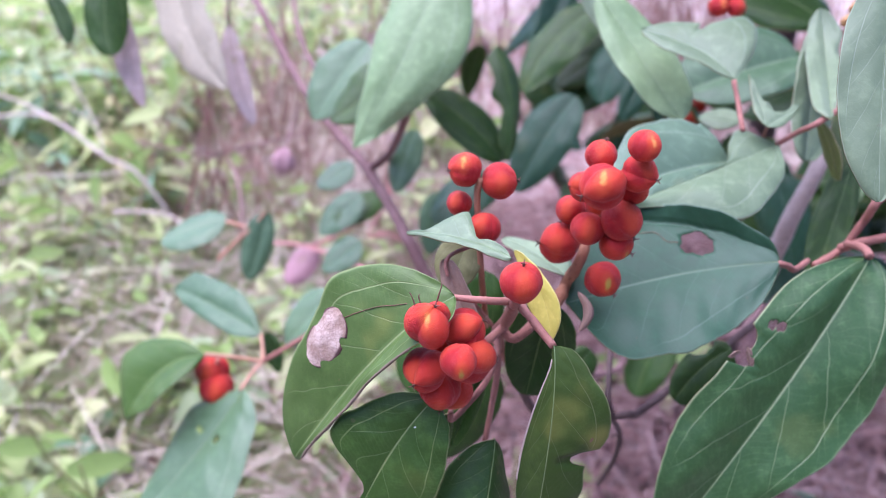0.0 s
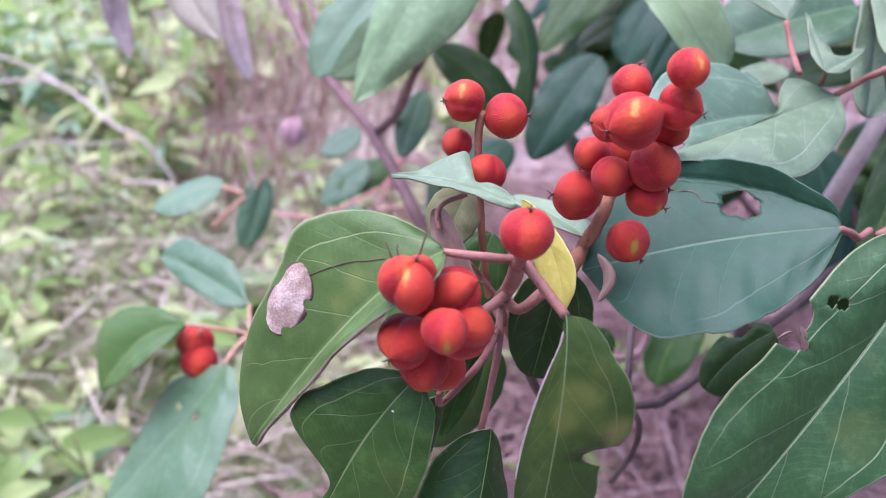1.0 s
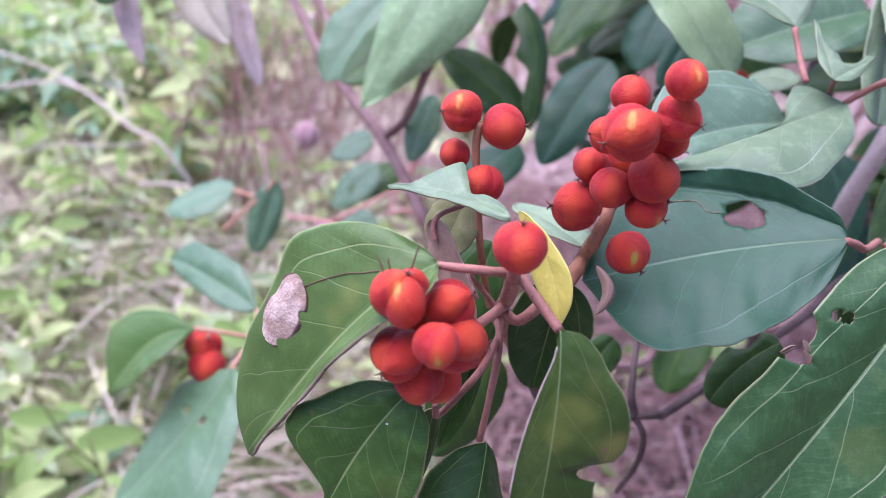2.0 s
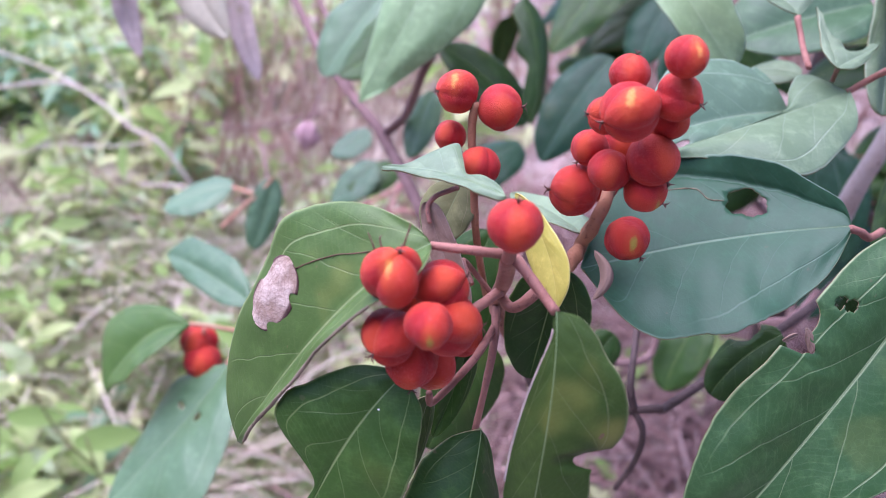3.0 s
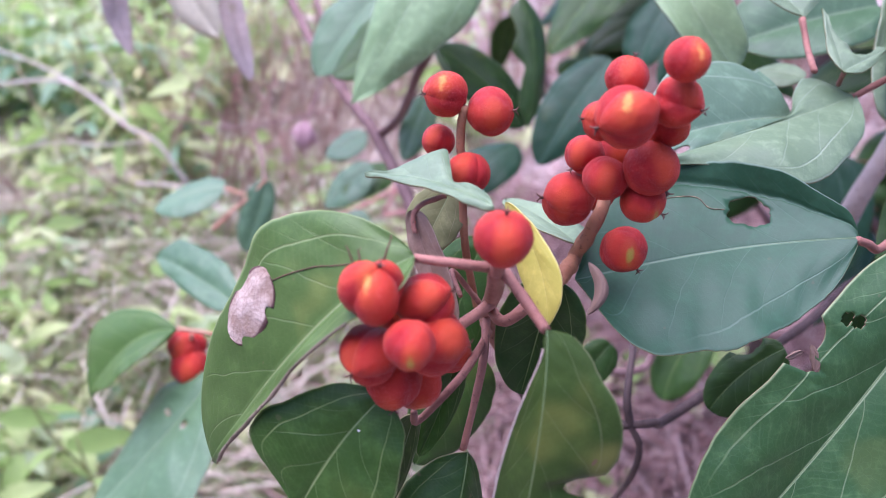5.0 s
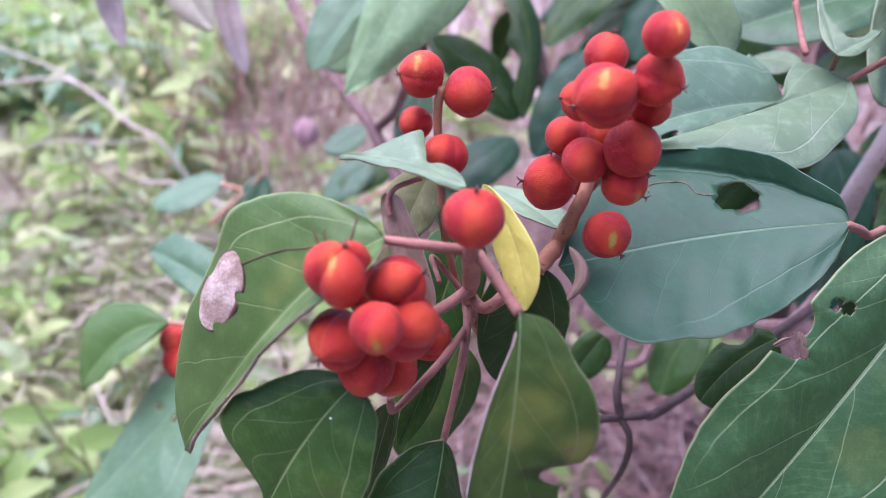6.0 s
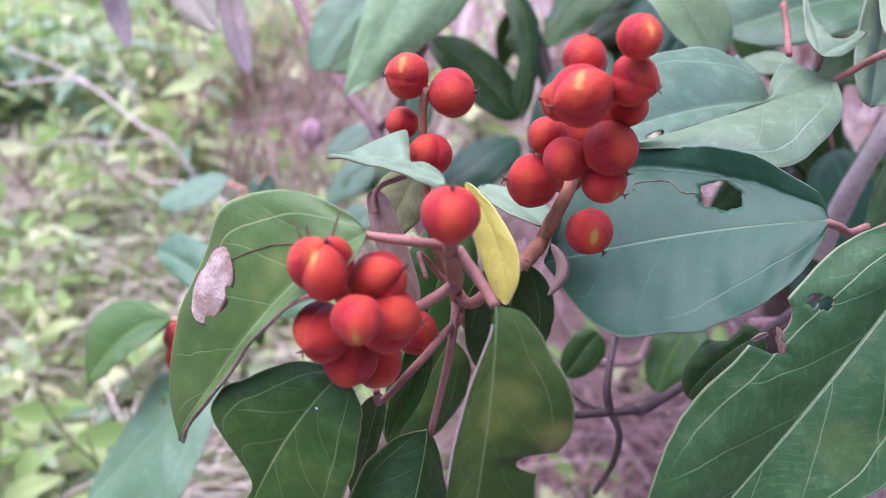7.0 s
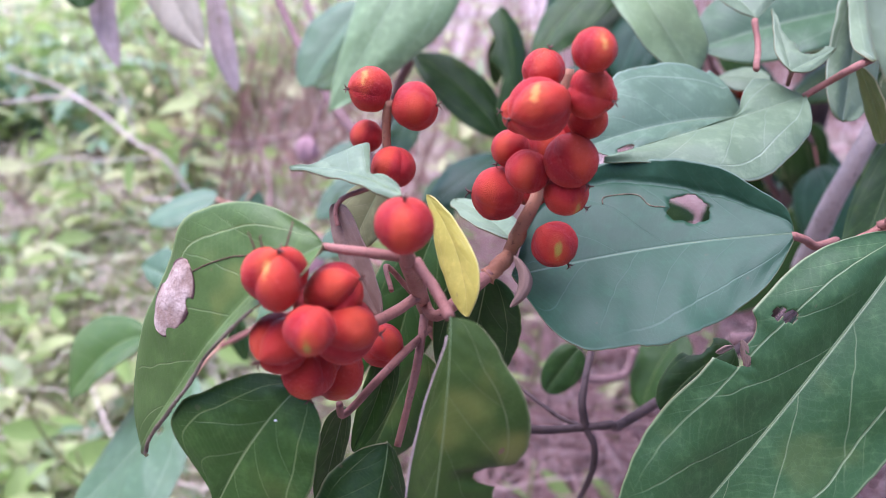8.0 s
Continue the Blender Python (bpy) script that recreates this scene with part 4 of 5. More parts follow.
# fruit clusters of the front branch
near = thing("fruit_cluster", (0.0437, 0.2178, 0.6922), "dense bunch of velvety red-orange capsules on a short stalk", "fruit cluster", "fruit clusters")
stem(near, "stalk", [(0.0443, 0.2168, 0.6940), (0.0394, 0.2122, 0.6923), (0.0334, 0.2003, 0.6956), (0.0275, 0.1867, 0.7052)], 0.0013, 0.0012, STEM)
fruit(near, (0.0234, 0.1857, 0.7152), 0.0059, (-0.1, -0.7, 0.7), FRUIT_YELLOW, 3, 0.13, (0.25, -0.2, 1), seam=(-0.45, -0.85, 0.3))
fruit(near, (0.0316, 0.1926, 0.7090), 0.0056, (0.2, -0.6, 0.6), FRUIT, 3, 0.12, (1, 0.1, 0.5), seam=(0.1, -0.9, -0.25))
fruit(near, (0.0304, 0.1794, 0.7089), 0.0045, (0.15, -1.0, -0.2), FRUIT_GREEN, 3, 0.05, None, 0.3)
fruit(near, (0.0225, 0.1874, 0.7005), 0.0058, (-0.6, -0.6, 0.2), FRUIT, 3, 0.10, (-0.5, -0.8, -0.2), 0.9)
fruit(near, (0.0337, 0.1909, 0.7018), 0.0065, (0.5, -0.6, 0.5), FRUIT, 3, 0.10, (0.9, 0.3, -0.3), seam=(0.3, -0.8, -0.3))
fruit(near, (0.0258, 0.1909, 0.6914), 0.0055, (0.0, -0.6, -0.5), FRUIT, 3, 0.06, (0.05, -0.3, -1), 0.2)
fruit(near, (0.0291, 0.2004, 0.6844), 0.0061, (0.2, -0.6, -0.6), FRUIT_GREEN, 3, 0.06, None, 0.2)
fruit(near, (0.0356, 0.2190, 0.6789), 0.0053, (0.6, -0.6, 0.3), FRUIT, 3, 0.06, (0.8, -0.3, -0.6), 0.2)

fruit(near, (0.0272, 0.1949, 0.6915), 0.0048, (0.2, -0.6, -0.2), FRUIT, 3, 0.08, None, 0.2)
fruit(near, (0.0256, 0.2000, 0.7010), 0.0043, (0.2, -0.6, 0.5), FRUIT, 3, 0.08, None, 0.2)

for pts in (((0.0205, 0.1857, 0.7185), (0.0195, 0.1867, 0.7216), (0.0187, 0.1875, 0.7230)), ((0.0216, 0.1860, 0.7195), (0.0209, 0.1870, 0.7220), (0.0212, 0.1873, 0.7226)), ((0.0250, 0.1875, 0.7200), (0.0262, 0.1884, 0.7239), (0.0263, 0.1889, 0.7247))):
    stem(near, "style_thread", pts, 0.00022, 0.00010, STYLE, sides=5)

single = thing("fruit", (0.0448, 0.1973, 0.7144), "single round red capsule with a painted orange sheen on a short stalk", "fruit", "fruit clusters")
stem(single, "stalk", [(0.0447, 0.1985, 0.7127), (0.0448, 0.1948, 0.7173)], 0.0015, 0.0012, STEM)
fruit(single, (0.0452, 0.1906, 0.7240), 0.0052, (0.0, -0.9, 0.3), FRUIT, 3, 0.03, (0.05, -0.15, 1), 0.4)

tall = thing("fruit_cluster", (0.0609, 0.2274, 0.6955), "upright spike crowded with velvety red capsules on a rusty stalk", "fruit cluster", "fruit clusters")
stem(tall, "stalk", [(0.0440, 0.2290, 0.6852), (0.0478, 0.2235, 0.6848), (0.0546, 0.2251, 0.6903), (0.0600, 0.2292, 0.6937)], 0.0013, 0.0017, STEM)
stem(tall, "stalk", [(0.0593, 0.2288, 0.6930), (0.0615, 0.2308, 0.6944), (0.0644, 0.2381, 0.6950), (0.0674, 0.2351, 0.7051), (0.0731, 0.2485, 0.7127), (0.0759, 0.2600, 0.7235), (0.0769, 0.2632, 0.7338)], 0.0021, 0.0013, RACHIS, lump=0.45)
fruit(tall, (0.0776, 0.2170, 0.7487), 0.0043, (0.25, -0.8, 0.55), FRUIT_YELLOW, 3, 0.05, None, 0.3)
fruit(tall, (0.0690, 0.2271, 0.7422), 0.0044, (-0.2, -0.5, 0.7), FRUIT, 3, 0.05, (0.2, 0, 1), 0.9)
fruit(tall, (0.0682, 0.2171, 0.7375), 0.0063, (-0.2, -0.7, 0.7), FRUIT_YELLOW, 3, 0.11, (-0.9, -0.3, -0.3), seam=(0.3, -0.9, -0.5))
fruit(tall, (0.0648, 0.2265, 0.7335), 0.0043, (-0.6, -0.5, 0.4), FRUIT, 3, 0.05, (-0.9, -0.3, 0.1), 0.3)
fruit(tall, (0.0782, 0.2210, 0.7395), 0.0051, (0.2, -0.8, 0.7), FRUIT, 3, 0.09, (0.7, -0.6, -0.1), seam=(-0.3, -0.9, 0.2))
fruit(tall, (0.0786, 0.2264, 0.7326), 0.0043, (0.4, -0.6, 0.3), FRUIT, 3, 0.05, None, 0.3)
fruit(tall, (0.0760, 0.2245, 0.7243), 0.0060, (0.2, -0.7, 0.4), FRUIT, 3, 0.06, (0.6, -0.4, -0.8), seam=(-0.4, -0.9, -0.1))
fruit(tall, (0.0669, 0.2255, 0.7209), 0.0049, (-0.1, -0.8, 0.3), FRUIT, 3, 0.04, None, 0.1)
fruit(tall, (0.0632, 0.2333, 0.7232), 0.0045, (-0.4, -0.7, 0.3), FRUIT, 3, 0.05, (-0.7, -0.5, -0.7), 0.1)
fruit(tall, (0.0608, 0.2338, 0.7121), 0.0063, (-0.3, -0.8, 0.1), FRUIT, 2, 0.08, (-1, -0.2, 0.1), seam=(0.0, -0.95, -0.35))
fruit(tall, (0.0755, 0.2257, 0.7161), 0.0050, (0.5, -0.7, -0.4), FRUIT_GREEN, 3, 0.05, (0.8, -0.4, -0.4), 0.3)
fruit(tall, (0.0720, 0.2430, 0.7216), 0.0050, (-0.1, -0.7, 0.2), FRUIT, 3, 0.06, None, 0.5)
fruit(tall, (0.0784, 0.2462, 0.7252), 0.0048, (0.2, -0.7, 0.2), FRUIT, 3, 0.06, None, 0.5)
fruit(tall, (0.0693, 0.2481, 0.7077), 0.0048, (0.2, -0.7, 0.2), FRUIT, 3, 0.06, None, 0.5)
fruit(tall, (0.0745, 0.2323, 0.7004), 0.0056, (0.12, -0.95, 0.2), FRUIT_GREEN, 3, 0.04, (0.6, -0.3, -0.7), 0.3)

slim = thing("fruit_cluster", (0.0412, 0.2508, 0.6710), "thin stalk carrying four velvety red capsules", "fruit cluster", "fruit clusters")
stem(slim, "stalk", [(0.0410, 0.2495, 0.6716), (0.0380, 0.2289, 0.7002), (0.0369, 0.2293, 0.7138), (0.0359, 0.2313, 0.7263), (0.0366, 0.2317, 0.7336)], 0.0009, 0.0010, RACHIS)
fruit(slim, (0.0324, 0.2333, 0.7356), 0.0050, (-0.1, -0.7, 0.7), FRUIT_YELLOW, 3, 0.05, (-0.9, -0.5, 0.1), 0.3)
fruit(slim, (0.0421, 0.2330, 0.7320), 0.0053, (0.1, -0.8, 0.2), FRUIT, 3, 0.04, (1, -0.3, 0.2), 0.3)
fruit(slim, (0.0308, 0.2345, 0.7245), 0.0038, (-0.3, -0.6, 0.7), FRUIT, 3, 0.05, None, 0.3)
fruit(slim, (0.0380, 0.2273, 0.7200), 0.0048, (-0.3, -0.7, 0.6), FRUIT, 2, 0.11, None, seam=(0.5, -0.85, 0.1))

# ---- right-hand branch ----
right_branch = thing("leafy_branch", (0.2109, 0.3154, 0.6960), "stout twig with large glossy bitten green leaves", "shrub branch")
eaten = leaf(right_branch, (0.1323, 0.2436, 0.7006), (0.1027, 0.2486, 0.6927), (0.0653, 0.2385, 0.6880), (0.1055, 0.2731, 0.7072), (0.0912, 0.2205, 0.6812),
     LEAF_BLUE, cup=0.03, curl=(0.75, 0.0), holes=((0.368, -0.41, 0.078, 0.20),),
     label="large green leaf with a bluish sky tint and an eaten hole", cells=(120, 34), wide=((.21, .36, .52, .70, .85, .97, 1.02, .90, .70, .37, .09), (.18, .41, .61, .77, .88, .99, 1.04, 1.02, .97, .92, .60)))
stem(right_branch, "torn_edge", [on_blade(eaten, p, 0.0003) for p in ((0.0894, 0.2620, 0.6985), (0.0897, 0.2628, 0.6998), (0.0976, 0.2633, 0.7003), (0.1003, 0.2604, 0.6991), (0.1047, 0.2592, 0.6991))],
     0.00016, 0.00012, GNAWED)
leaf(right_branch, (0.1624, 0.2472, 0.7006), (0.1233, 0.2134, 0.6633), (0.0883, 0.1966, 0.6133), (0.1141, 0.2207, 0.6855), (0.1520, 0.2112, 0.6587),
     LEAF_OPEN, cup=0.05, bites=((-1, 0.385, 0.040, 0.20), (-1, 0.425, 0.018, 0.30)), holes=((0.305, -0.66, 0.012, 0.07), (0.316, -0.78, 0.010, 0.06)),
     label="large deep green leaf with strong veins and a bitten margin", cells=(210, 50), wide=((.15, .42, .71, .91, .97, 1.02, 1.04, .86, .53, .18, .02), (.39, .67, .89, 1.01, .99, .91, .67, .53, .40, .25, .20)))
for pts in (((0.1169, 0.2206, 0.6846), (0.1180, 0.2192, 0.6818), (0.1182, 0.2178, 0.6786), (0.1172, 0.2190, 0.6812), (0.1190, 0.2194, 0.6816)),
            ((0.1112, 0.2184, 0.6822), (0.1130, 0.2192, 0.6830), (0.1150, 0.2200, 0.6832), (0.1131, 0.2190, 0.6838), (0.1130, 0.2188, 0.6821))):
    leaf(right_branch, *pts, BRACT, BRACT, peak=0.45, power=0.5, cup=0.25, ripple=0.08, rib=False, cells=(20, 6), name="dried_scrap", label="dry brown scrap of leaf")
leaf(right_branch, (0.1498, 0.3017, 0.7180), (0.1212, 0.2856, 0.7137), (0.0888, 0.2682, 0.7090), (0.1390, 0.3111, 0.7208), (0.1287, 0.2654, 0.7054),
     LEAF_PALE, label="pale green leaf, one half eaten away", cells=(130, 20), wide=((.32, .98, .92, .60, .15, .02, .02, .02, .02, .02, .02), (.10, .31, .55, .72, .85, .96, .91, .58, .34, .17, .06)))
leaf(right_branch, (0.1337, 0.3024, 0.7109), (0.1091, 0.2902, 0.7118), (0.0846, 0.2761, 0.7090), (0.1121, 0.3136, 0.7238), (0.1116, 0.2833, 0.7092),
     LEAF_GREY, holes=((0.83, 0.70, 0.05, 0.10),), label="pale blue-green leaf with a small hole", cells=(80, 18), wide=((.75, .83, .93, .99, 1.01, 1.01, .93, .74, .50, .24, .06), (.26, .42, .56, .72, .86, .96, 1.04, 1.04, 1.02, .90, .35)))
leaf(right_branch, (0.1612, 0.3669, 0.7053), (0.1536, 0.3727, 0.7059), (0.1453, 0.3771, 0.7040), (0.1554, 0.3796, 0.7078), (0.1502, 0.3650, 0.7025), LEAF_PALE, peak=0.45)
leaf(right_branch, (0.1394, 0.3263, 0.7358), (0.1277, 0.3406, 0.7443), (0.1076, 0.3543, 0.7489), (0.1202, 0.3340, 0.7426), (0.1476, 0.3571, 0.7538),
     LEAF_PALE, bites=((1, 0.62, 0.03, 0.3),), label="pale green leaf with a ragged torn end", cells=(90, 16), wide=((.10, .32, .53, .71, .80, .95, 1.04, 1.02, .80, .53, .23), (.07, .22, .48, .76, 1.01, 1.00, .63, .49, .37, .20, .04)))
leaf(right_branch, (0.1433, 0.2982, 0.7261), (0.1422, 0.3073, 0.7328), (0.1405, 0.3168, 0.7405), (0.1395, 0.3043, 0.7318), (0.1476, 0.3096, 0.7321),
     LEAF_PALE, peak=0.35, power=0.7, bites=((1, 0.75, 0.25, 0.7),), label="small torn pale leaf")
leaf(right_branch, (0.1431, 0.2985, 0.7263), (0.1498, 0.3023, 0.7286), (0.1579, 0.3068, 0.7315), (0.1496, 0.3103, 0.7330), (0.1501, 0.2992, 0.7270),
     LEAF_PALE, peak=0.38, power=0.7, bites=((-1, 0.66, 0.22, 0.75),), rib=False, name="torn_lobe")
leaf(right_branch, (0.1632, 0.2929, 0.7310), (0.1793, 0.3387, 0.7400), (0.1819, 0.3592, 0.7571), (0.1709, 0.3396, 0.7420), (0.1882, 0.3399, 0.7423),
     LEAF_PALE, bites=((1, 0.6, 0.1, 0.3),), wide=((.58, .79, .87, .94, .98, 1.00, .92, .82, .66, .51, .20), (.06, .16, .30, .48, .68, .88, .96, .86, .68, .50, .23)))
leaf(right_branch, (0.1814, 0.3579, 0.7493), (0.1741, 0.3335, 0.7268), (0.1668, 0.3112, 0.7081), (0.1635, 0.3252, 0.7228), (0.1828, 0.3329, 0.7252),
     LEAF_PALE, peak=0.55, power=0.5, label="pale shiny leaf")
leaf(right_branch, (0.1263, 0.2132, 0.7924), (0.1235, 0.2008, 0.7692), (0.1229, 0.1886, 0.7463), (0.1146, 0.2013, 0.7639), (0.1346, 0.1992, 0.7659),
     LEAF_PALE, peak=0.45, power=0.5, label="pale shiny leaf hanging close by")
leaf(right_branch, (0.2186, 0.3577, 0.6903), (0.2071, 0.3498, 0.6756), (0.1933, 0.3387, 0.6551), (0.2024, 0.3555, 0.6758), (0.2108, 0.3434, 0.6743), LEAF_LIGHT, peak=0.45, power=0.5)
leaf(right_branch, (0.2080, 0.3508, 0.6927), (0.1988, 0.3364, 0.6677), (0.1895, 0.3231, 0.6446), (0.1918, 0.3423, 0.6683), (0.2034, 0.3300, 0.6661),
     LEAF_DARK, peak=0.45, power=0.5, label="dark narrow leaf with brown spots")
stem(right_branch, "limb", [(0.2227, 0.3951, 0.6966), (0.2150, 0.3878, 0.6830), (0.2095, 0.3877, 0.6617), (0.2071, 0.3948, 0.6325), (0.2082, 0.4035, 0.6063)], 0.0036, 0.0052, BARK_GREY)
leaf(right_branch, (0.1793, 0.3564, 0.7307), (0.1818, 0.3484, 0.7157), (0.1867, 0.3422, 0.7040), (0.1764, 0.3489, 0.7168), (0.1921, 0.3545, 0.7164), LEAF_PALE, peak=0.5)
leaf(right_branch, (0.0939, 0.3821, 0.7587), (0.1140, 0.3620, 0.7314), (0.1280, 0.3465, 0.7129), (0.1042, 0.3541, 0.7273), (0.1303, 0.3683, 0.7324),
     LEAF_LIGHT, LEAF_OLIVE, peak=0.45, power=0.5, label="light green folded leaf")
leaf(right_branch, (0.1962, 0.3993, 0.7273), (0.1693, 0.3941, 0.7216), (0.1392, 0.3874, 0.7133), (0.1684, 0.4142, 0.7384), (0.1685, 0.3774, 0.7113), LEAF_MID, peak=0.45, power=0.4, label="broad blue-grey shaded leaf")
leaf(right_branch, (0.1654, 0.3059, 0.7265), (0.1699, 0.3011, 0.7167), (0.1731, 0.2959, 0.7063), (0.1697, 0.3055, 0.7144), (0.1707, 0.2965, 0.7185), LEAF_OLIVE, peak=0.5, power=0.5)
leaf(right_branch, (0.2232, 0.4404, 0.7177), (0.2066, 0.4367, 0.7110), (0.1900, 0.4345, 0.7070), (0.2094, 0.4518, 0.7180), (0.2007, 0.4212, 0.7032), LEAF_DARK, peak=0.45)
leaf(right_branch, (0.1991, 0.3582, 0.7127), (0.2004, 0.3523, 0.7017), (0.2017, 0.3465, 0.6907), (0.1967, 0.3523, 0.7017), (0.2042, 0.3524, 0.7017), LEAF_OLIVE, peak=0.5)
stem(right_branch, "twig", [(0.1551, 0.2651, 0.6874), (0.1676, 0.2724, 0.6903), (0.1728, 0.2726, 0.7014), (0.1728, 0.2672, 0.7124), (0.2109, 0.3154, 0.6960)], 0.0012, 0.0016, STEM)
stem(right_branch, "twig", [(0.1666, 0.2724, 0.6903), (0.1728, 0.2691, 0.6948), (0.1905, 0.2709, 0.6979)], 0.0016, 0.0014, STEM)
stem(right_branch, "petiole", [(0.1317, 0.2434, 0.7002), (0.1356, 0.2448, 0.6986), (0.1403, 0.2486, 0.6951), (0.1540, 0.2676, 0.6879)], 0.0010, 0.0011, STEM)
stem(right_branch, "petiole", [(0.1607, 0.2446, 0.7021), (0.1613, 0.2503, 0.7021), (0.1680, 0.2705, 0.6931)], 0.0014, 0.0013, STEM)
stem(right_branch, "petiole", [(0.1499, 0.3022, 0.7180), (0.1564, 0.3009, 0.7236), (0.1627, 0.2965, 0.7302), (0.2167, 0.3478, 0.7355)], 0.0009, 0.0012, STEM)
stem(right_branch, "petiole", [(0.1390, 0.3261, 0.7355), (0.1383, 0.3156, 0.7292), (0.1285, 0.2829, 0.7304)], 0.0010, 0.0009, STEM)
stem(right_branch, "petiole", [(0.1437, 0.2989, 0.7263), (0.1452, 0.3037, 0.7211)], 0.0007, 0.0007, STEM)


# fruit deeper in the shrub
deep = thing("fruit_cluster", (0.2421, 0.6824, 0.6345), "small shaded bunch of red capsules among leaves", "fruit cluster", "fruit clusters")
stem(deep, "stalk", [(0.2441, 0.6870, 0.6432), (0.2422, 0.6708, 0.6127)], 0.0012, 0.0010, RACHIS)
fruit(deep, (0.2418, 0.6674, 0.6218), 0.0096, (0.1, -0.8, 0.6), FRUIT, 3, 0.06, None, 0.6)
fruit(deep, (0.2374, 0.6666, 0.6110), 0.0084, (-0.1, -0.8, 0.3), FRUIT, 3, 0.06, None, 0.2)
fruit(deep, (0.2381, 0.6825, 0.6192), 0.0080, (-0.1, -0.8, 0.3), FRUIT, 3, 0.06, None, 0.2)
high = thing("fruit_cluster", (0.1761, 0.4572, 0.7497), "bunch of red and yellow capsules over a torn leaf", "fruit cluster", "fruit clusters")
stem(high, "stalk", [(0.1818, 0.4842, 0.7576), (0.1761, 0.4529, 0.7416)], 0.0012, 0.0010, RACHIS)
fruit(high, (0.1704, 0.4474, 0.7420), 0.0055, (0.1, -0.8, 0.6), FRUIT_YELLOW, 3, 0.06, None, 0.6)
fruit(high, (0.1799, 0.4472, 0.7415), 0.0050, (0.3, -0.8, 0.3), FRUIT, 3, 0.06, None, 0.2)
fruit(high, (0.1776, 0.4558, 0.7470), 0.0060, (-0.1, -0.8, 0.3), FRUIT, 3, 0.06, None, 0.2)
burst = thing("fruit_cluster", (0.2113, 0.3830, 0.7590), "dry split brown and orange capsules on a stalk", "fruit cluster", "fruit clusters")
stem(burst, "stalk", [(0.2150, 0.3878, 0.7678), (0.2098, 0.3743, 0.7533), (0.2034, 0.3634, 0.7436)], 0.0009, 0.0007, STALK_ORANGE)
for at, size in (((0.1996, 0.3691, 0.7500), 0.0030), ((0.2048, 0.3650, 0.7466), 0.0036), ((0.2117, 0.3733, 0.7535), 0.0034), ((0.2048, 0.3750, 0.7546), 0.0030)):
    fruit(burst, at, size, (0.1, -0.6, 0.8), HUSK, 3, 0.2, (0.2, -0.6, 0.8), 0.4)

# ---- low woody limb under the leaves ----
limb = thing("woody_limb", (0.0927, 0.2654, 0.6212), "bare brown woody limb with forks under the leaves", "branch")
KNOT = (0.0921, 0.2644, 0.6193)
stem(limb, "limb", [KNOT, (0.0999, 0.2654, 0.6202), (0.1093, 0.2768, 0.6145), (0.1604, 0.3129, 0.6284), (0.1932, 0.3474, 0.6288), (0.2455, 0.3894, 0.6218)], 0.0013, 0.0020, BARK)
stem(limb, "limb", [KNOT, (0.0953, 0.2615, 0.6132), (0.0954, 0.2633, 0.5994), (0.0931, 0.2743, 0.5733)], 0.0012, 0.0010, BARK)
stem(limb, "limb", [KNOT, (0.0907, 0.2677, 0.6260), (0.0924, 0.2774, 0.6312), (0.0963, 0.2954, 0.6348)], 0.0014, 0.0011, BARK)
stem(limb, "limb", [KNOT, (0.0840, 0.2684, 0.6196), (0.0720, 0.2763, 0.6235)], 0.0009, 0.0006, BARK)
stem(limb, "limb", [(0.0932, 0.3753, 0.5550), (0.1269, 0.3925, 0.5443), (0.1347, 0.3996, 0.5575)], 0.0022, 0.0022, BARK_MAUVE)
stem(limb, "limb", [(0.1571, 0.3362, 0.6083), (0.1703, 0.3371, 0.6099), (0.1849, 0.3514, 0.6152)], 0.0030, 0.0026, BARK_MAUVE)
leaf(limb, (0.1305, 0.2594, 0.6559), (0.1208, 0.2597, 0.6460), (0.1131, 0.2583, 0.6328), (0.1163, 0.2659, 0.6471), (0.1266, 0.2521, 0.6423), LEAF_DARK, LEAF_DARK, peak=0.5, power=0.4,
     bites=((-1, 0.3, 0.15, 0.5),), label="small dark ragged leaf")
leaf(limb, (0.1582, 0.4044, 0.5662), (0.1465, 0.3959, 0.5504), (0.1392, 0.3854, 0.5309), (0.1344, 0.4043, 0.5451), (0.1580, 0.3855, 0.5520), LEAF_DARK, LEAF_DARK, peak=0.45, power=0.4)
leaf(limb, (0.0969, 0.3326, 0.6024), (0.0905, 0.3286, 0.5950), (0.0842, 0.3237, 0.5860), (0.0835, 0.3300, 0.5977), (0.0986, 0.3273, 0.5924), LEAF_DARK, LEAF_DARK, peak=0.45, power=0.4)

# ---- left-hand sprig, further back ----
left_branch = thing("leafy_sprig", (-0.0774, 0.3817, 0.5574), "orange-stalked sprig with grey-green leaves behind the main branch", "shrub branch")
leaf(left_branch, (-0.1065, 0.3736, 0.5671), (-0.1321, 0.3743, 0.5566), (-0.1548, 0.3653, 0.5277), (-0.1443, 0.3969, 0.5624), (-0.1220, 0.3500, 0.5597), LEAF, wide=((.04, .11, .23, .42, .62, .89, 1.16, 1.38, 1.49, .90, .35), (.32, .53, .76, .90, 1.00, 1.08, 1.12, 1.00, .74, .44, .07)))
leaf(left_branch, (-0.0816, 0.3988, 0.5650), (-0.1139, 0.4250, 0.5657), (-0.1481, 0.4502, 0.5644), (-0.1250, 0.4221, 0.5605), (-0.1007, 0.4299, 0.5748), LEAF_MID, wide=((.35, .59, .90, 1.00, 1.04, 1.02, .98, .84, .70, .40, .19), (.08, .24, .52, .74, .96, 1.02, 1.06, 1.00, 1.00, .90, .35)))
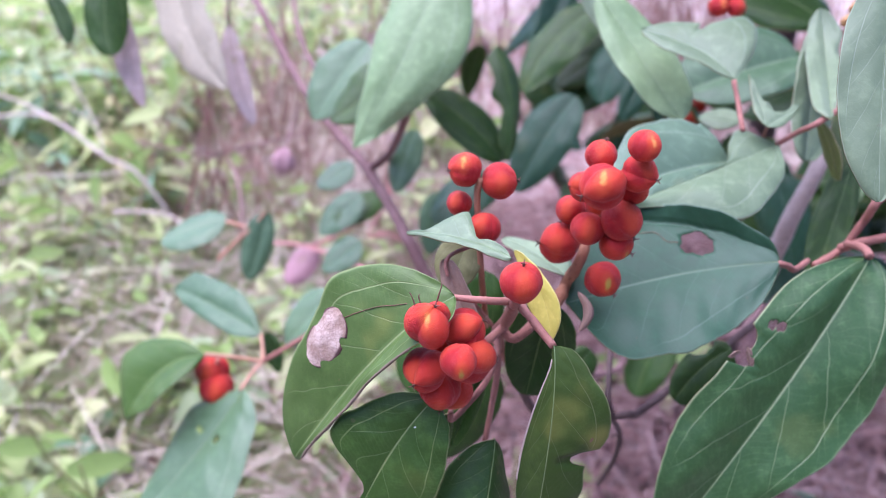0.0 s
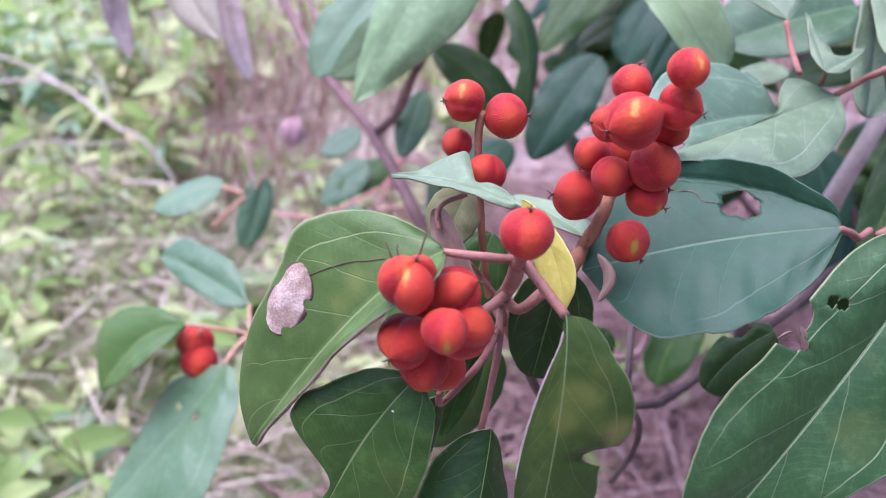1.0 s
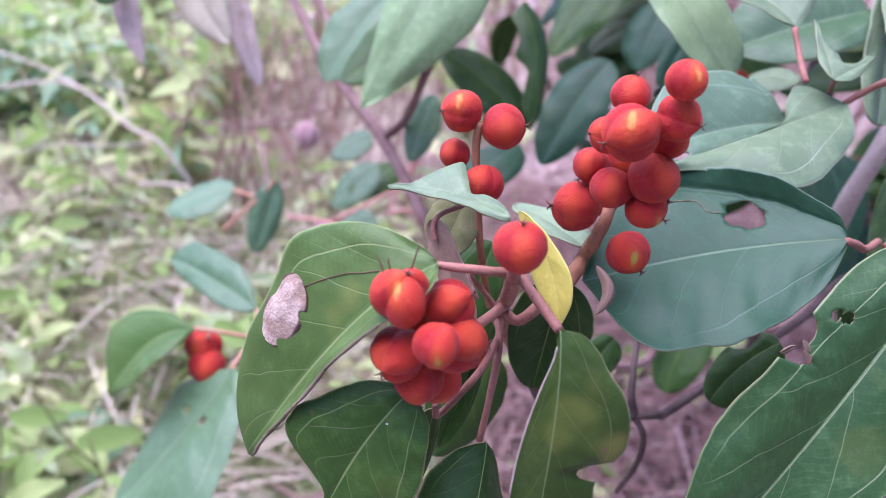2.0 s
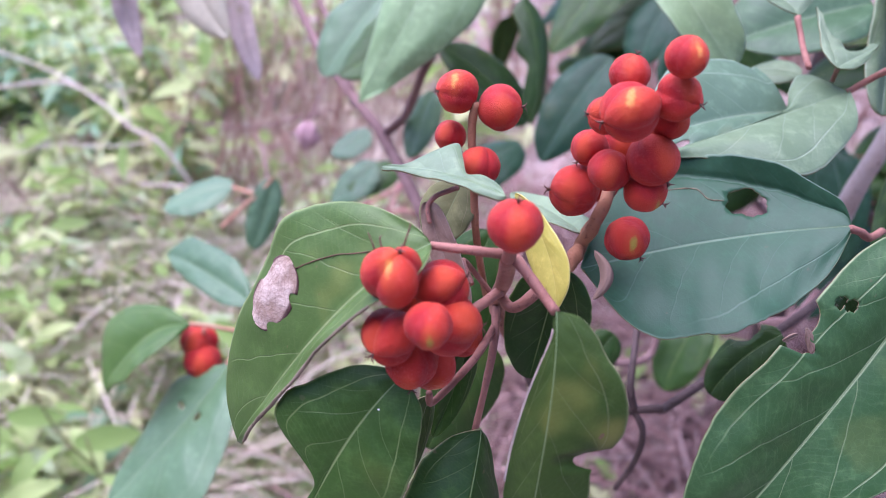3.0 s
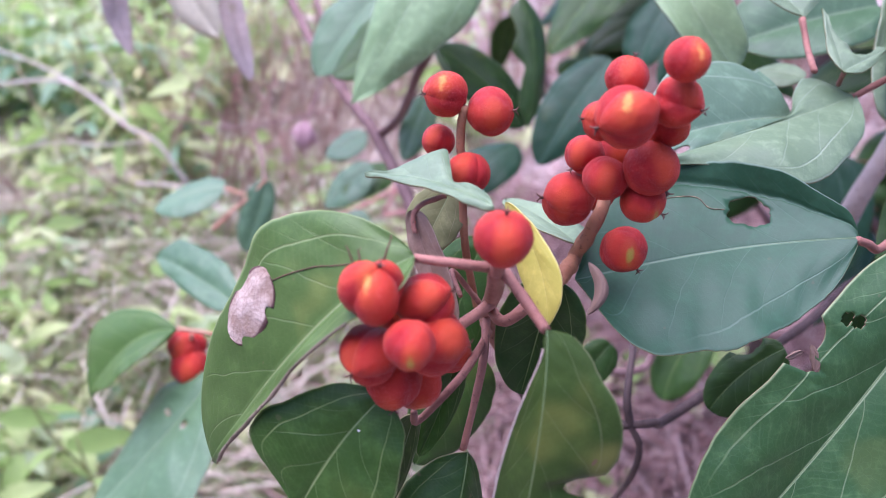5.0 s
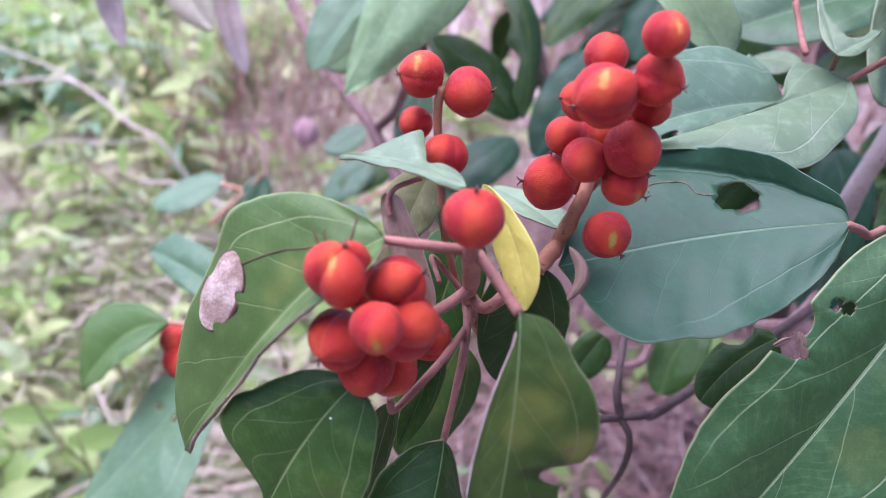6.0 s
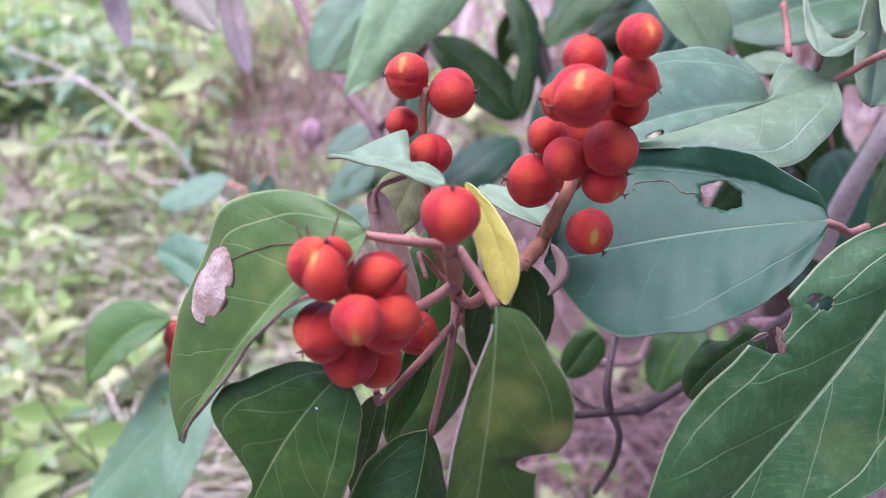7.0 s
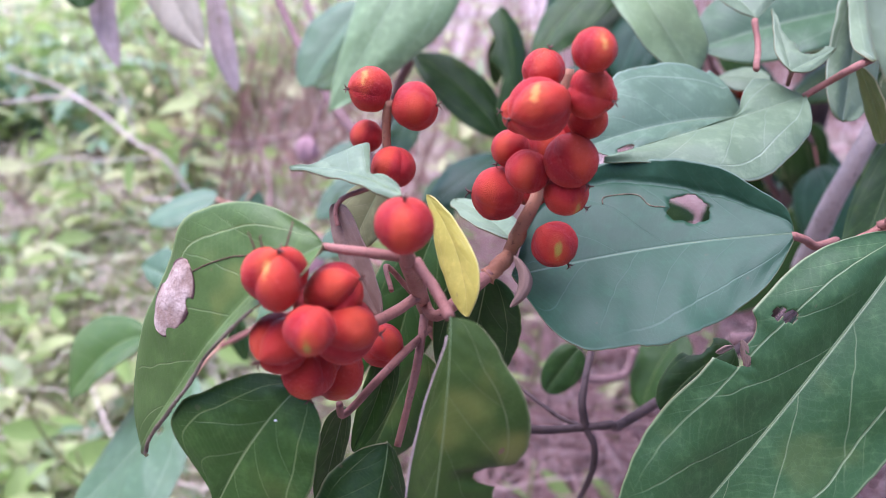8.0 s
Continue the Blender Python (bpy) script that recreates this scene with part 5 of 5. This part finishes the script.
leaf(left_branch, (-0.0854, 0.3652, 0.5511), (-0.1046, 0.3463, 0.5283), (-0.1397, 0.3216, 0.4947), (-0.1259, 0.3637, 0.5245), (-0.0757, 0.3319, 0.5372), LEAF_MID, cells=(90, 20), holes=((0.42, 0.22, 0.018, 0.05), (0.46, -0.30, 0.012, 0.09)), wide=((.05, .22, .50, .71, .92, 1.02, .99, .81, .66, .48, .20), (.23, .49, .73, .89, 1.05, 1.26, 1.44, 1.40, 1.12, .89, .35)))
leaf(left_branch, (-0.1505, 0.5757, 0.5512), (-0.1755, 0.5727, 0.5459), (-0.2027, 0.5671, 0.5359), (-0.1823, 0.5956, 0.5465), (-0.1686, 0.5476, 0.5414), LEAF_MID, peak=0.45)
leaf(left_branch, (-0.1139, 0.5615, 0.5666), (-0.1182, 0.5501, 0.5453), (-0.1268, 0.5366, 0.5201), (-0.1322, 0.5500, 0.5453), (-0.1085, 0.5481, 0.5415), LEAF_MID, peak=0.5)
leaf(left_branch, (-0.0461, 0.4492, 0.5615), (-0.0606, 0.4422, 0.5486), (-0.0769, 0.4335, 0.5324), (-0.0703, 0.4570, 0.5520), (-0.0513, 0.4259, 0.5423), LEAF_MID, peak=0.45)
leaf(left_branch, (-0.0842, 0.4178, 0.5519), (-0.0806, 0.4129, 0.5427), (-0.0753, 0.4064, 0.5304), (-0.0859, 0.4121, 0.5412), (-0.0737, 0.4130, 0.5427), LEAF_DARK, peak=0.45)
stem(left_branch, "petiole", [(-0.1068, 0.3739, 0.5677), (-0.0934, 0.3780, 0.5631), (-0.0774, 0.3817, 0.5574)], 0.0012, 0.0011, STALK_ORANGE)
stem(left_branch, "petiole", [(-0.0813, 0.3985, 0.5645), (-0.0788, 0.3894, 0.5597), (-0.0774, 0.3817, 0.5574)], 0.0009, 0.0010, STALK_ORANGE)
stem(left_branch, "petiole", [(-0.0869, 0.3646, 0.5500), (-0.0822, 0.3737, 0.5548), (-0.0774, 0.3817, 0.5574)], 0.0012, 0.0011, STALK_ORANGE)
stem(left_branch, "twig", [(-0.0774, 0.3817, 0.5574), (-0.0494, 0.4023, 0.5649), (-0.0398, 0.4744, 0.5299), (-0.0200, 0.5664, 0.4897)], 0.0015, 0.0020, STEM)
stem(left_branch, "twig", [(-0.1510, 0.5432, 0.5329), (-0.1357, 0.5510, 0.5472), (-0.1248, 0.5552, 0.5550), (-0.1139, 0.5615, 0.5666)], 0.0016, 0.0012, STALK_ORANGE)
stem(left_branch, "twig", [(-0.1505, 0.5757, 0.5512), (-0.1248, 0.5552, 0.5550)], 0.0013, 0.0013, STALK_ORANGE)
far_fruit = thing("fruit_cluster", (-0.1064, 0.3815, 0.5573), "two red capsules under a leaf stalk", "fruit cluster", "fruit clusters")
stem(far_fruit, "stalk", [(-0.1013, 0.3775, 0.5619), (-0.1046, 0.3784, 0.5517)], 0.0010, 0.0010, STALK_ORANGE)
fruit(far_fruit, (-0.1068, 0.3809, 0.5510), 0.0100, (-0.1, -0.8, 0.6), FRUIT, 3, 0.08, None, 0.6)
fruit(far_fruit, (-0.1029, 0.3730, 0.5447), 0.0098, (0.1, -0.8, 0.3), FRUIT, 3, 0.05, None, 0.6)

# ---- upper branch behind, with leaves hanging from it ----
upper = thing("leafy_branch", (0.0031, 0.4359, 0.6059), "mauve-brown woody branch with hanging green leaves", "shrub branch")
stem(upper, "limb", [(-0.1710, 0.7783, 0.7185), (-0.1170, 0.6909, 0.6604), (-0.0890, 0.6433, 0.6345), (-0.0572, 0.5899, 0.6190), (-0.0318, 0.5497, 0.6072), (-0.0016, 0.4837, 0.5894), (0.0195, 0.4643, 0.5527)], 0.0033, 0.0042, BARK_MAUVE)
stem(upper, "limb", [(-0.0298, 0.5497, 0.6072), (-0.0129, 0.5275, 0.6289), (0.0010, 0.5010, 0.6641), (0.0158, 0.4957, 0.6965), (0.0259, 0.5220, 0.7457)], 0.0032, 0.0022, BARK_MAUVE)
stem(upper, "limb", [(-0.0572, 0.5878, 0.6152), (-0.0740, 0.6281, 0.6483), (-0.1044, 0.7082, 0.6713), (-0.1180, 0.7738, 0.7093)], 0.0028, 0.0018, BARK_MAUVE)
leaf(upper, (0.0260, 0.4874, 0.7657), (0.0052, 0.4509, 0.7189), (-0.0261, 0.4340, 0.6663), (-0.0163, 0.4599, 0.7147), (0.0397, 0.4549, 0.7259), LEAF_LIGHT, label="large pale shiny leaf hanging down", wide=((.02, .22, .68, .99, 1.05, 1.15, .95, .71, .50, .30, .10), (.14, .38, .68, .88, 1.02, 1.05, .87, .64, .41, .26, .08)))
leaf(upper, (-0.0269, 0.5433, 0.7011), (-0.0457, 0.5315, 0.6794), (-0.0622, 0.5184, 0.6550), (-0.0608, 0.5467, 0.6869), (-0.0293, 0.5165, 0.6723), LEAF_MID, peak=0.45, power=0.5)
leaf(upper, (-0.0058, 0.5072, 0.6970), (-0.0199, 0.4987, 0.6813), (-0.0465, 0.4893, 0.6640), (-0.0319, 0.5135, 0.6880), (-0.0084, 0.4840, 0.6749), LEAF_DARK, peak=0.45, power=0.5)
leaf(upper, (0.0614, 0.4690, 0.6459), (0.0386, 0.4803, 0.6674), (0.0107, 0.4891, 0.6842), (0.0299, 0.4658, 0.6615), (0.0477, 0.4942, 0.6720), LEAF_DARK, LEAF_OLIVE, peak=0.45)
leaf(upper, (0.0631, 0.4593, 0.6490), (0.0656, 0.4757, 0.6796), (0.0575, 0.5023, 0.7083), (0.0556, 0.4768, 0.6818), (0.0722, 0.4846, 0.6750), LEAF_DARK, LEAF_OLIVE, wide=((.14, .38, .74, .80, .72, .60, 1.16, .86, .88, .90, .35), (.12, .23, .44, .62, .75, .99, 1.08, 1.30, 1.29, .90, .35)))
leaf(upper, (0.1380, 0.5787, 0.7230), (0.1027, 0.5655, 0.6986), (0.0793, 0.5477, 0.6656), (0.0941, 0.5793, 0.7035), (0.1187, 0.5518, 0.6941), LEAF, peak=0.45)
leaf(upper, (0.1172, 0.6176, 0.7323), (0.1028, 0.6018, 0.7029), (0.0885, 0.5840, 0.6699), (0.0903, 0.6037, 0.7066), (0.1174, 0.5999, 0.6993), LEAF_BLUE, peak=0.45)
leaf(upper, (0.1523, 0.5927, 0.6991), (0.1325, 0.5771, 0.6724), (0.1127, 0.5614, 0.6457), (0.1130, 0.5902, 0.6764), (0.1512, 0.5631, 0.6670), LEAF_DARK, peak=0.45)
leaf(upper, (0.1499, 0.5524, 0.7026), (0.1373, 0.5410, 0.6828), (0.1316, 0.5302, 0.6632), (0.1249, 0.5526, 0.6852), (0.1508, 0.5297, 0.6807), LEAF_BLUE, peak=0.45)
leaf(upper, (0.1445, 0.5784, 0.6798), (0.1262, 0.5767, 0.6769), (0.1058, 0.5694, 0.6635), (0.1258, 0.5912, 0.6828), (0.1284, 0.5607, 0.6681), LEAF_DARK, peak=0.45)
leaf(upper, (0.1133, 0.5274, 0.6697), (0.0926, 0.5139, 0.6447), (0.0739, 0.4968, 0.6129), (0.0785, 0.5279, 0.6497), (0.1062, 0.5001, 0.6399), LEAF_BLUE, peak=0.45)
leaf(upper, (0.1262, 0.4511, 0.7389), (0.1156, 0.4489, 0.7348), (0.0989, 0.4566, 0.7495), (0.1111, 0.4452, 0.7281), (0.1255, 0.4658, 0.7452), LEAF_PALE, peak=0.45)
leaf(upper, (0.1570, 0.5168, 0.6917), (0.1462, 0.5081, 0.6756), (0.1390, 0.5004, 0.6612), (0.1382, 0.5089, 0.6772), (0.1553, 0.5073, 0.6740), LEAF_BLUE, peak=0.45)
leaf(upper, (0.0627, 0.5620, 0.6003), (0.0400, 0.5385, 0.5923), (0.0170, 0.5229, 0.5778), (0.0306, 0.5587, 0.5949), (0.0519, 0.5263, 0.5831), LEAF_BLUE, peak=0.45)
leaf(upper, (-0.0293, 0.6226, 0.5576), (-0.0462, 0.6012, 0.5524), (-0.0640, 0.5887, 0.5429), (-0.0585, 0.6209, 0.5546), (-0.0388, 0.5897, 0.5451), LEAF, peak=0.45)
leaf(upper, (-0.0440, 0.6049, 0.5621), (-0.0603, 0.5982, 0.5497), (-0.0790, 0.5892, 0.5331), (-0.0737, 0.6094, 0.5496), (-0.0450, 0.5860, 0.5479), LEAF_MID, peak=0.45)
leaf(upper, (-0.0562, 0.6544, 0.5700), (-0.0712, 0.6496, 0.5612), (-0.0886, 0.6447, 0.5524), (-0.0753, 0.6636, 0.5663), (-0.0671, 0.6345, 0.5542), LEAF_MID, peak=0.45)
leaf(upper, (0.0047, 0.5350, 0.6429), (-0.0031, 0.5248, 0.6238), (-0.0088, 0.5145, 0.6047), (-0.0137, 0.5340, 0.6201), (0.0091, 0.5146, 0.6258), LEAF_MID, peak=0.45)
leaf(upper, (0.0219, 0.5882, 0.5724), (0.0175, 0.5775, 0.5524), (0.0131, 0.5646, 0.5283), (0.0039, 0.5773, 0.5524), (0.0311, 0.5776, 0.5524), LEAF_MID, peak=0.45)
leaf(upper, (-0.0414, 0.5684, 0.5362), (-0.0550, 0.5640, 0.5282), (-0.0731, 0.5575, 0.5161), (-0.0611, 0.5782, 0.5336), (-0.0491, 0.5500, 0.5231), LEAF_MID, peak=0.45)
sapling = thing("sapling", (-0.1294, 0.7782, 0.4208), "thin salmon-pink twigs of a young shrub in the undergrowth", "shrub branch")
stem(sapling, "twig", [(-0.1755, 0.7977, 0.4153), (-0.1294, 0.7782, 0.4208), (-0.0502, 0.7134, 0.4256)], 0.0022, 0.0018, SALMON)
stem(sapling, "twig", [(-0.1263, 0.7780, 0.4202), (-0.0855, 0.7694, 0.4461), (-0.0514, 0.7793, 0.4643), (-0.0320, 0.8203, 0.4770)], 0.0024, 0.0016, SALMON)
stem(sapling, "twig", [(-0.0554, 0.7484, 0.4488), (-0.0342, 0.7499, 0.4515), (-0.0077, 0.7592, 0.4260)], 0.0022, 0.0016, SALMON)
stem(sapling, "twig", [(-0.0323, 0.8446, 0.5224), (-0.0376, 0.8110, 0.4810), (-0.0606, 0.7661, 0.4396)], 0.0022, 0.0016, SALMON)
leaf(sapling, (-0.1216, 0.7862, 0.4144), (-0.1376, 0.7770, 0.3973), (-0.1568, 0.7678, 0.3803), (-0.1613, 0.7958, 0.3904), (-0.1215, 0.7741, 0.3917), DRY_PINK, DRY_PINK, peak=0.5, rib=False, cells=(20, 6), label="rose-pink withered leaf")

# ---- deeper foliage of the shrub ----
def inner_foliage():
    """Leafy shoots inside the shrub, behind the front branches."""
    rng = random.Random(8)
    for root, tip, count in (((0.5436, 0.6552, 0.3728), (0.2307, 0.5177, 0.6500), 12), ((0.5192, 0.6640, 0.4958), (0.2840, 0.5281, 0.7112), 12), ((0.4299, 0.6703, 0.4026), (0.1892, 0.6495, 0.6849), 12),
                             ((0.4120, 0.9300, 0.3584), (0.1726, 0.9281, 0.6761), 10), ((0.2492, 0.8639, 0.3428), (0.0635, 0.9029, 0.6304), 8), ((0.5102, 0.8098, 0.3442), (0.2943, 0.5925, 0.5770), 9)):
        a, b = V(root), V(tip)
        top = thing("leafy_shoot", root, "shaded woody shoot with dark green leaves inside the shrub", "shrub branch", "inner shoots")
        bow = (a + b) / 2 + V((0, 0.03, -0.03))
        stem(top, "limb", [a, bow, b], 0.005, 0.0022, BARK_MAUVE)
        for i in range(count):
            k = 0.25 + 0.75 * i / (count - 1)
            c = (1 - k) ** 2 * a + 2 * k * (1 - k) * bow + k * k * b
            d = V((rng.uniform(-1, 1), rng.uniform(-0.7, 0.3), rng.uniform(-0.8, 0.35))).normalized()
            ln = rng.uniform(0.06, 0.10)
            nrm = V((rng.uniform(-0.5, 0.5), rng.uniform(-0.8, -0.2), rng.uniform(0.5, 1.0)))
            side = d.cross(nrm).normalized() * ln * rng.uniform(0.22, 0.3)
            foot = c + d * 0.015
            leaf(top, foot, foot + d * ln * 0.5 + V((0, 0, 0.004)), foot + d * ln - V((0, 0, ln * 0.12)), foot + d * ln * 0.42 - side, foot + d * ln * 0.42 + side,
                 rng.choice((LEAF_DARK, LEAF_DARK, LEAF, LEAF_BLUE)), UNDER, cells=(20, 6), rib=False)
            stem(top, "petiole", [c, foot], 0.0009, 0.0007, STEM, sides=6)


inner_foliage()

# ---- the shrub's unseen crown over the view, added to shade the ground behind ----
def crown():
    rng = random.Random(21)
    top = thing("shrub_crown", (0.35, 0.75, 0.0), "upper crown of the shrub, unseen, added for shade: woody stems and many green leaves", "shrub")
    stem(top, "trunk", [(0.35, 0.75, -0.03), (0.34, 0.73, 0.3), (0.30, 0.66, 0.62), (0.28, 0.60, 0.95), (0.30, 0.55, 1.3)], 0.016, 0.008, BARK, sides=12)
    blade = leaf(top, (0, 0, 0), (0, 0.055, 0.004), (0, 0.11, -0.006), (-0.03, 0.045, 0.003), (0.03, 0.045, 0.003), LEAF, UNDER, rib=False, cells=(12, 4))
    for b in range(40):
        a = rng.uniform(0, 6.28)
        reach = rng.uniform(0.25, 0.8)
        z0 = rng.uniform(0.95, 1.25)
        p0 = V((0.29, 0.57, z0))
        p2 = V((0.45 + math.cos(a) * reach * 0.8, 1.15 + math.sin(a) * reach, z0 + rng.uniform(0.0, 0.25)))
        p1 = (p0 + p2) / 2 + V((0, 0, 0.05))
        stem(top, "limb", [p0, p1, p2], 0.005, 0.002, BARK, sides=6)
        for i in range(9):
            k = 0.3 + 0.7 * i / 8
            c = (1 - k) ** 2 * p0 + 2 * k * (1 - k) * p1 + k * k * p2
            ob = new("leaf", blade.data)
            ob.parent = top
            turn = Matrix.Rotation(a - 1.57 + (1 if i % 2 else -1) * rng.uniform(0.5, 1.3), 4, "Z") @ Matrix.Rotation(rng.uniform(-0.6, 0.2), 4, "X") @ Matrix.Rotation(rng.uniform(-0.5, 0.5), 4, "Y")
            ob.matrix_basis = Matrix.Translation(c - top.location) @ turn @ Matrix.Scale(rng.uniform(0.8, 1.3), 4) @ Matrix.Translation(top.location)
    blade.matrix_basis = Matrix.Translation(V((0.29, 0.56, 1.28)) - top.location) @ Matrix.Translation(top.location)


crown()

# leaves drooping into the top of the view
drooping = thing("drooping_branch", (-0.1741, 0.5552, 0.7678), "branch tip with drooping olive and withered mauve leaves", "shrub branch")
stem(drooping, "twig", [(-0.2395, 0.5530, 0.7645), (-0.1741, 0.5552, 0.7678), (-0.1068, 0.5720, 0.7560), (-0.0371, 0.6379, 0.7724)], 0.0020, 0.0024, BARK)
for pts in (((-0.1795, 0.5270, 0.7575), (-0.1846, 0.5105, 0.7268), (-0.1792, 0.4978, 0.7028), (-0.1974, 0.5088, 0.7237), (-0.1739, 0.5201, 0.7233), LEAF, 0.5),
            ((-0.1829, 0.5312, 0.7230), (-0.1780, 0.5158, 0.6941), (-0.1673, 0.5018, 0.6679), (-0.1874, 0.5174, 0.6973), (-0.1700, 0.5159, 0.6941), DRY, 0.4),
            ((-0.1485, 0.5396, 0.7595), (-0.1358, 0.5162, 0.7156), (-0.1117, 0.4983, 0.6817), (-0.1556, 0.5245, 0.7102), (-0.1184, 0.5078, 0.7208), UNDER_PALE, 0.45),
            ((-0.1201, 0.5479, 0.7110), (-0.1157, 0.5327, 0.6826), (-0.1023, 0.5164, 0.6519), (-0.1222, 0.5318, 0.6809), (-0.1063, 0.5328, 0.6826), DRY, 0.5),
            ((-0.2428, 0.5585, 0.7324), (-0.2314, 0.5496, 0.7157), (-0.2267, 0.5411, 0.6997), (-0.2370, 0.5487, 0.7140), (-0.2246, 0.5497, 0.7157), LEAF_DARK, 0.5)):
    leaf(drooping, pts[0], pts[1], pts[2], pts[3], pts[4], pts[5], UNDER_GREY, peak=pts[6], power=0.55)
stem(drooping, "petiole", [(-0.1201, 0.5479, 0.7110), (-0.1187, 0.5595, 0.7327), (-0.1106, 0.5729, 0.7577)], 0.0008, 0.0010, BARK)
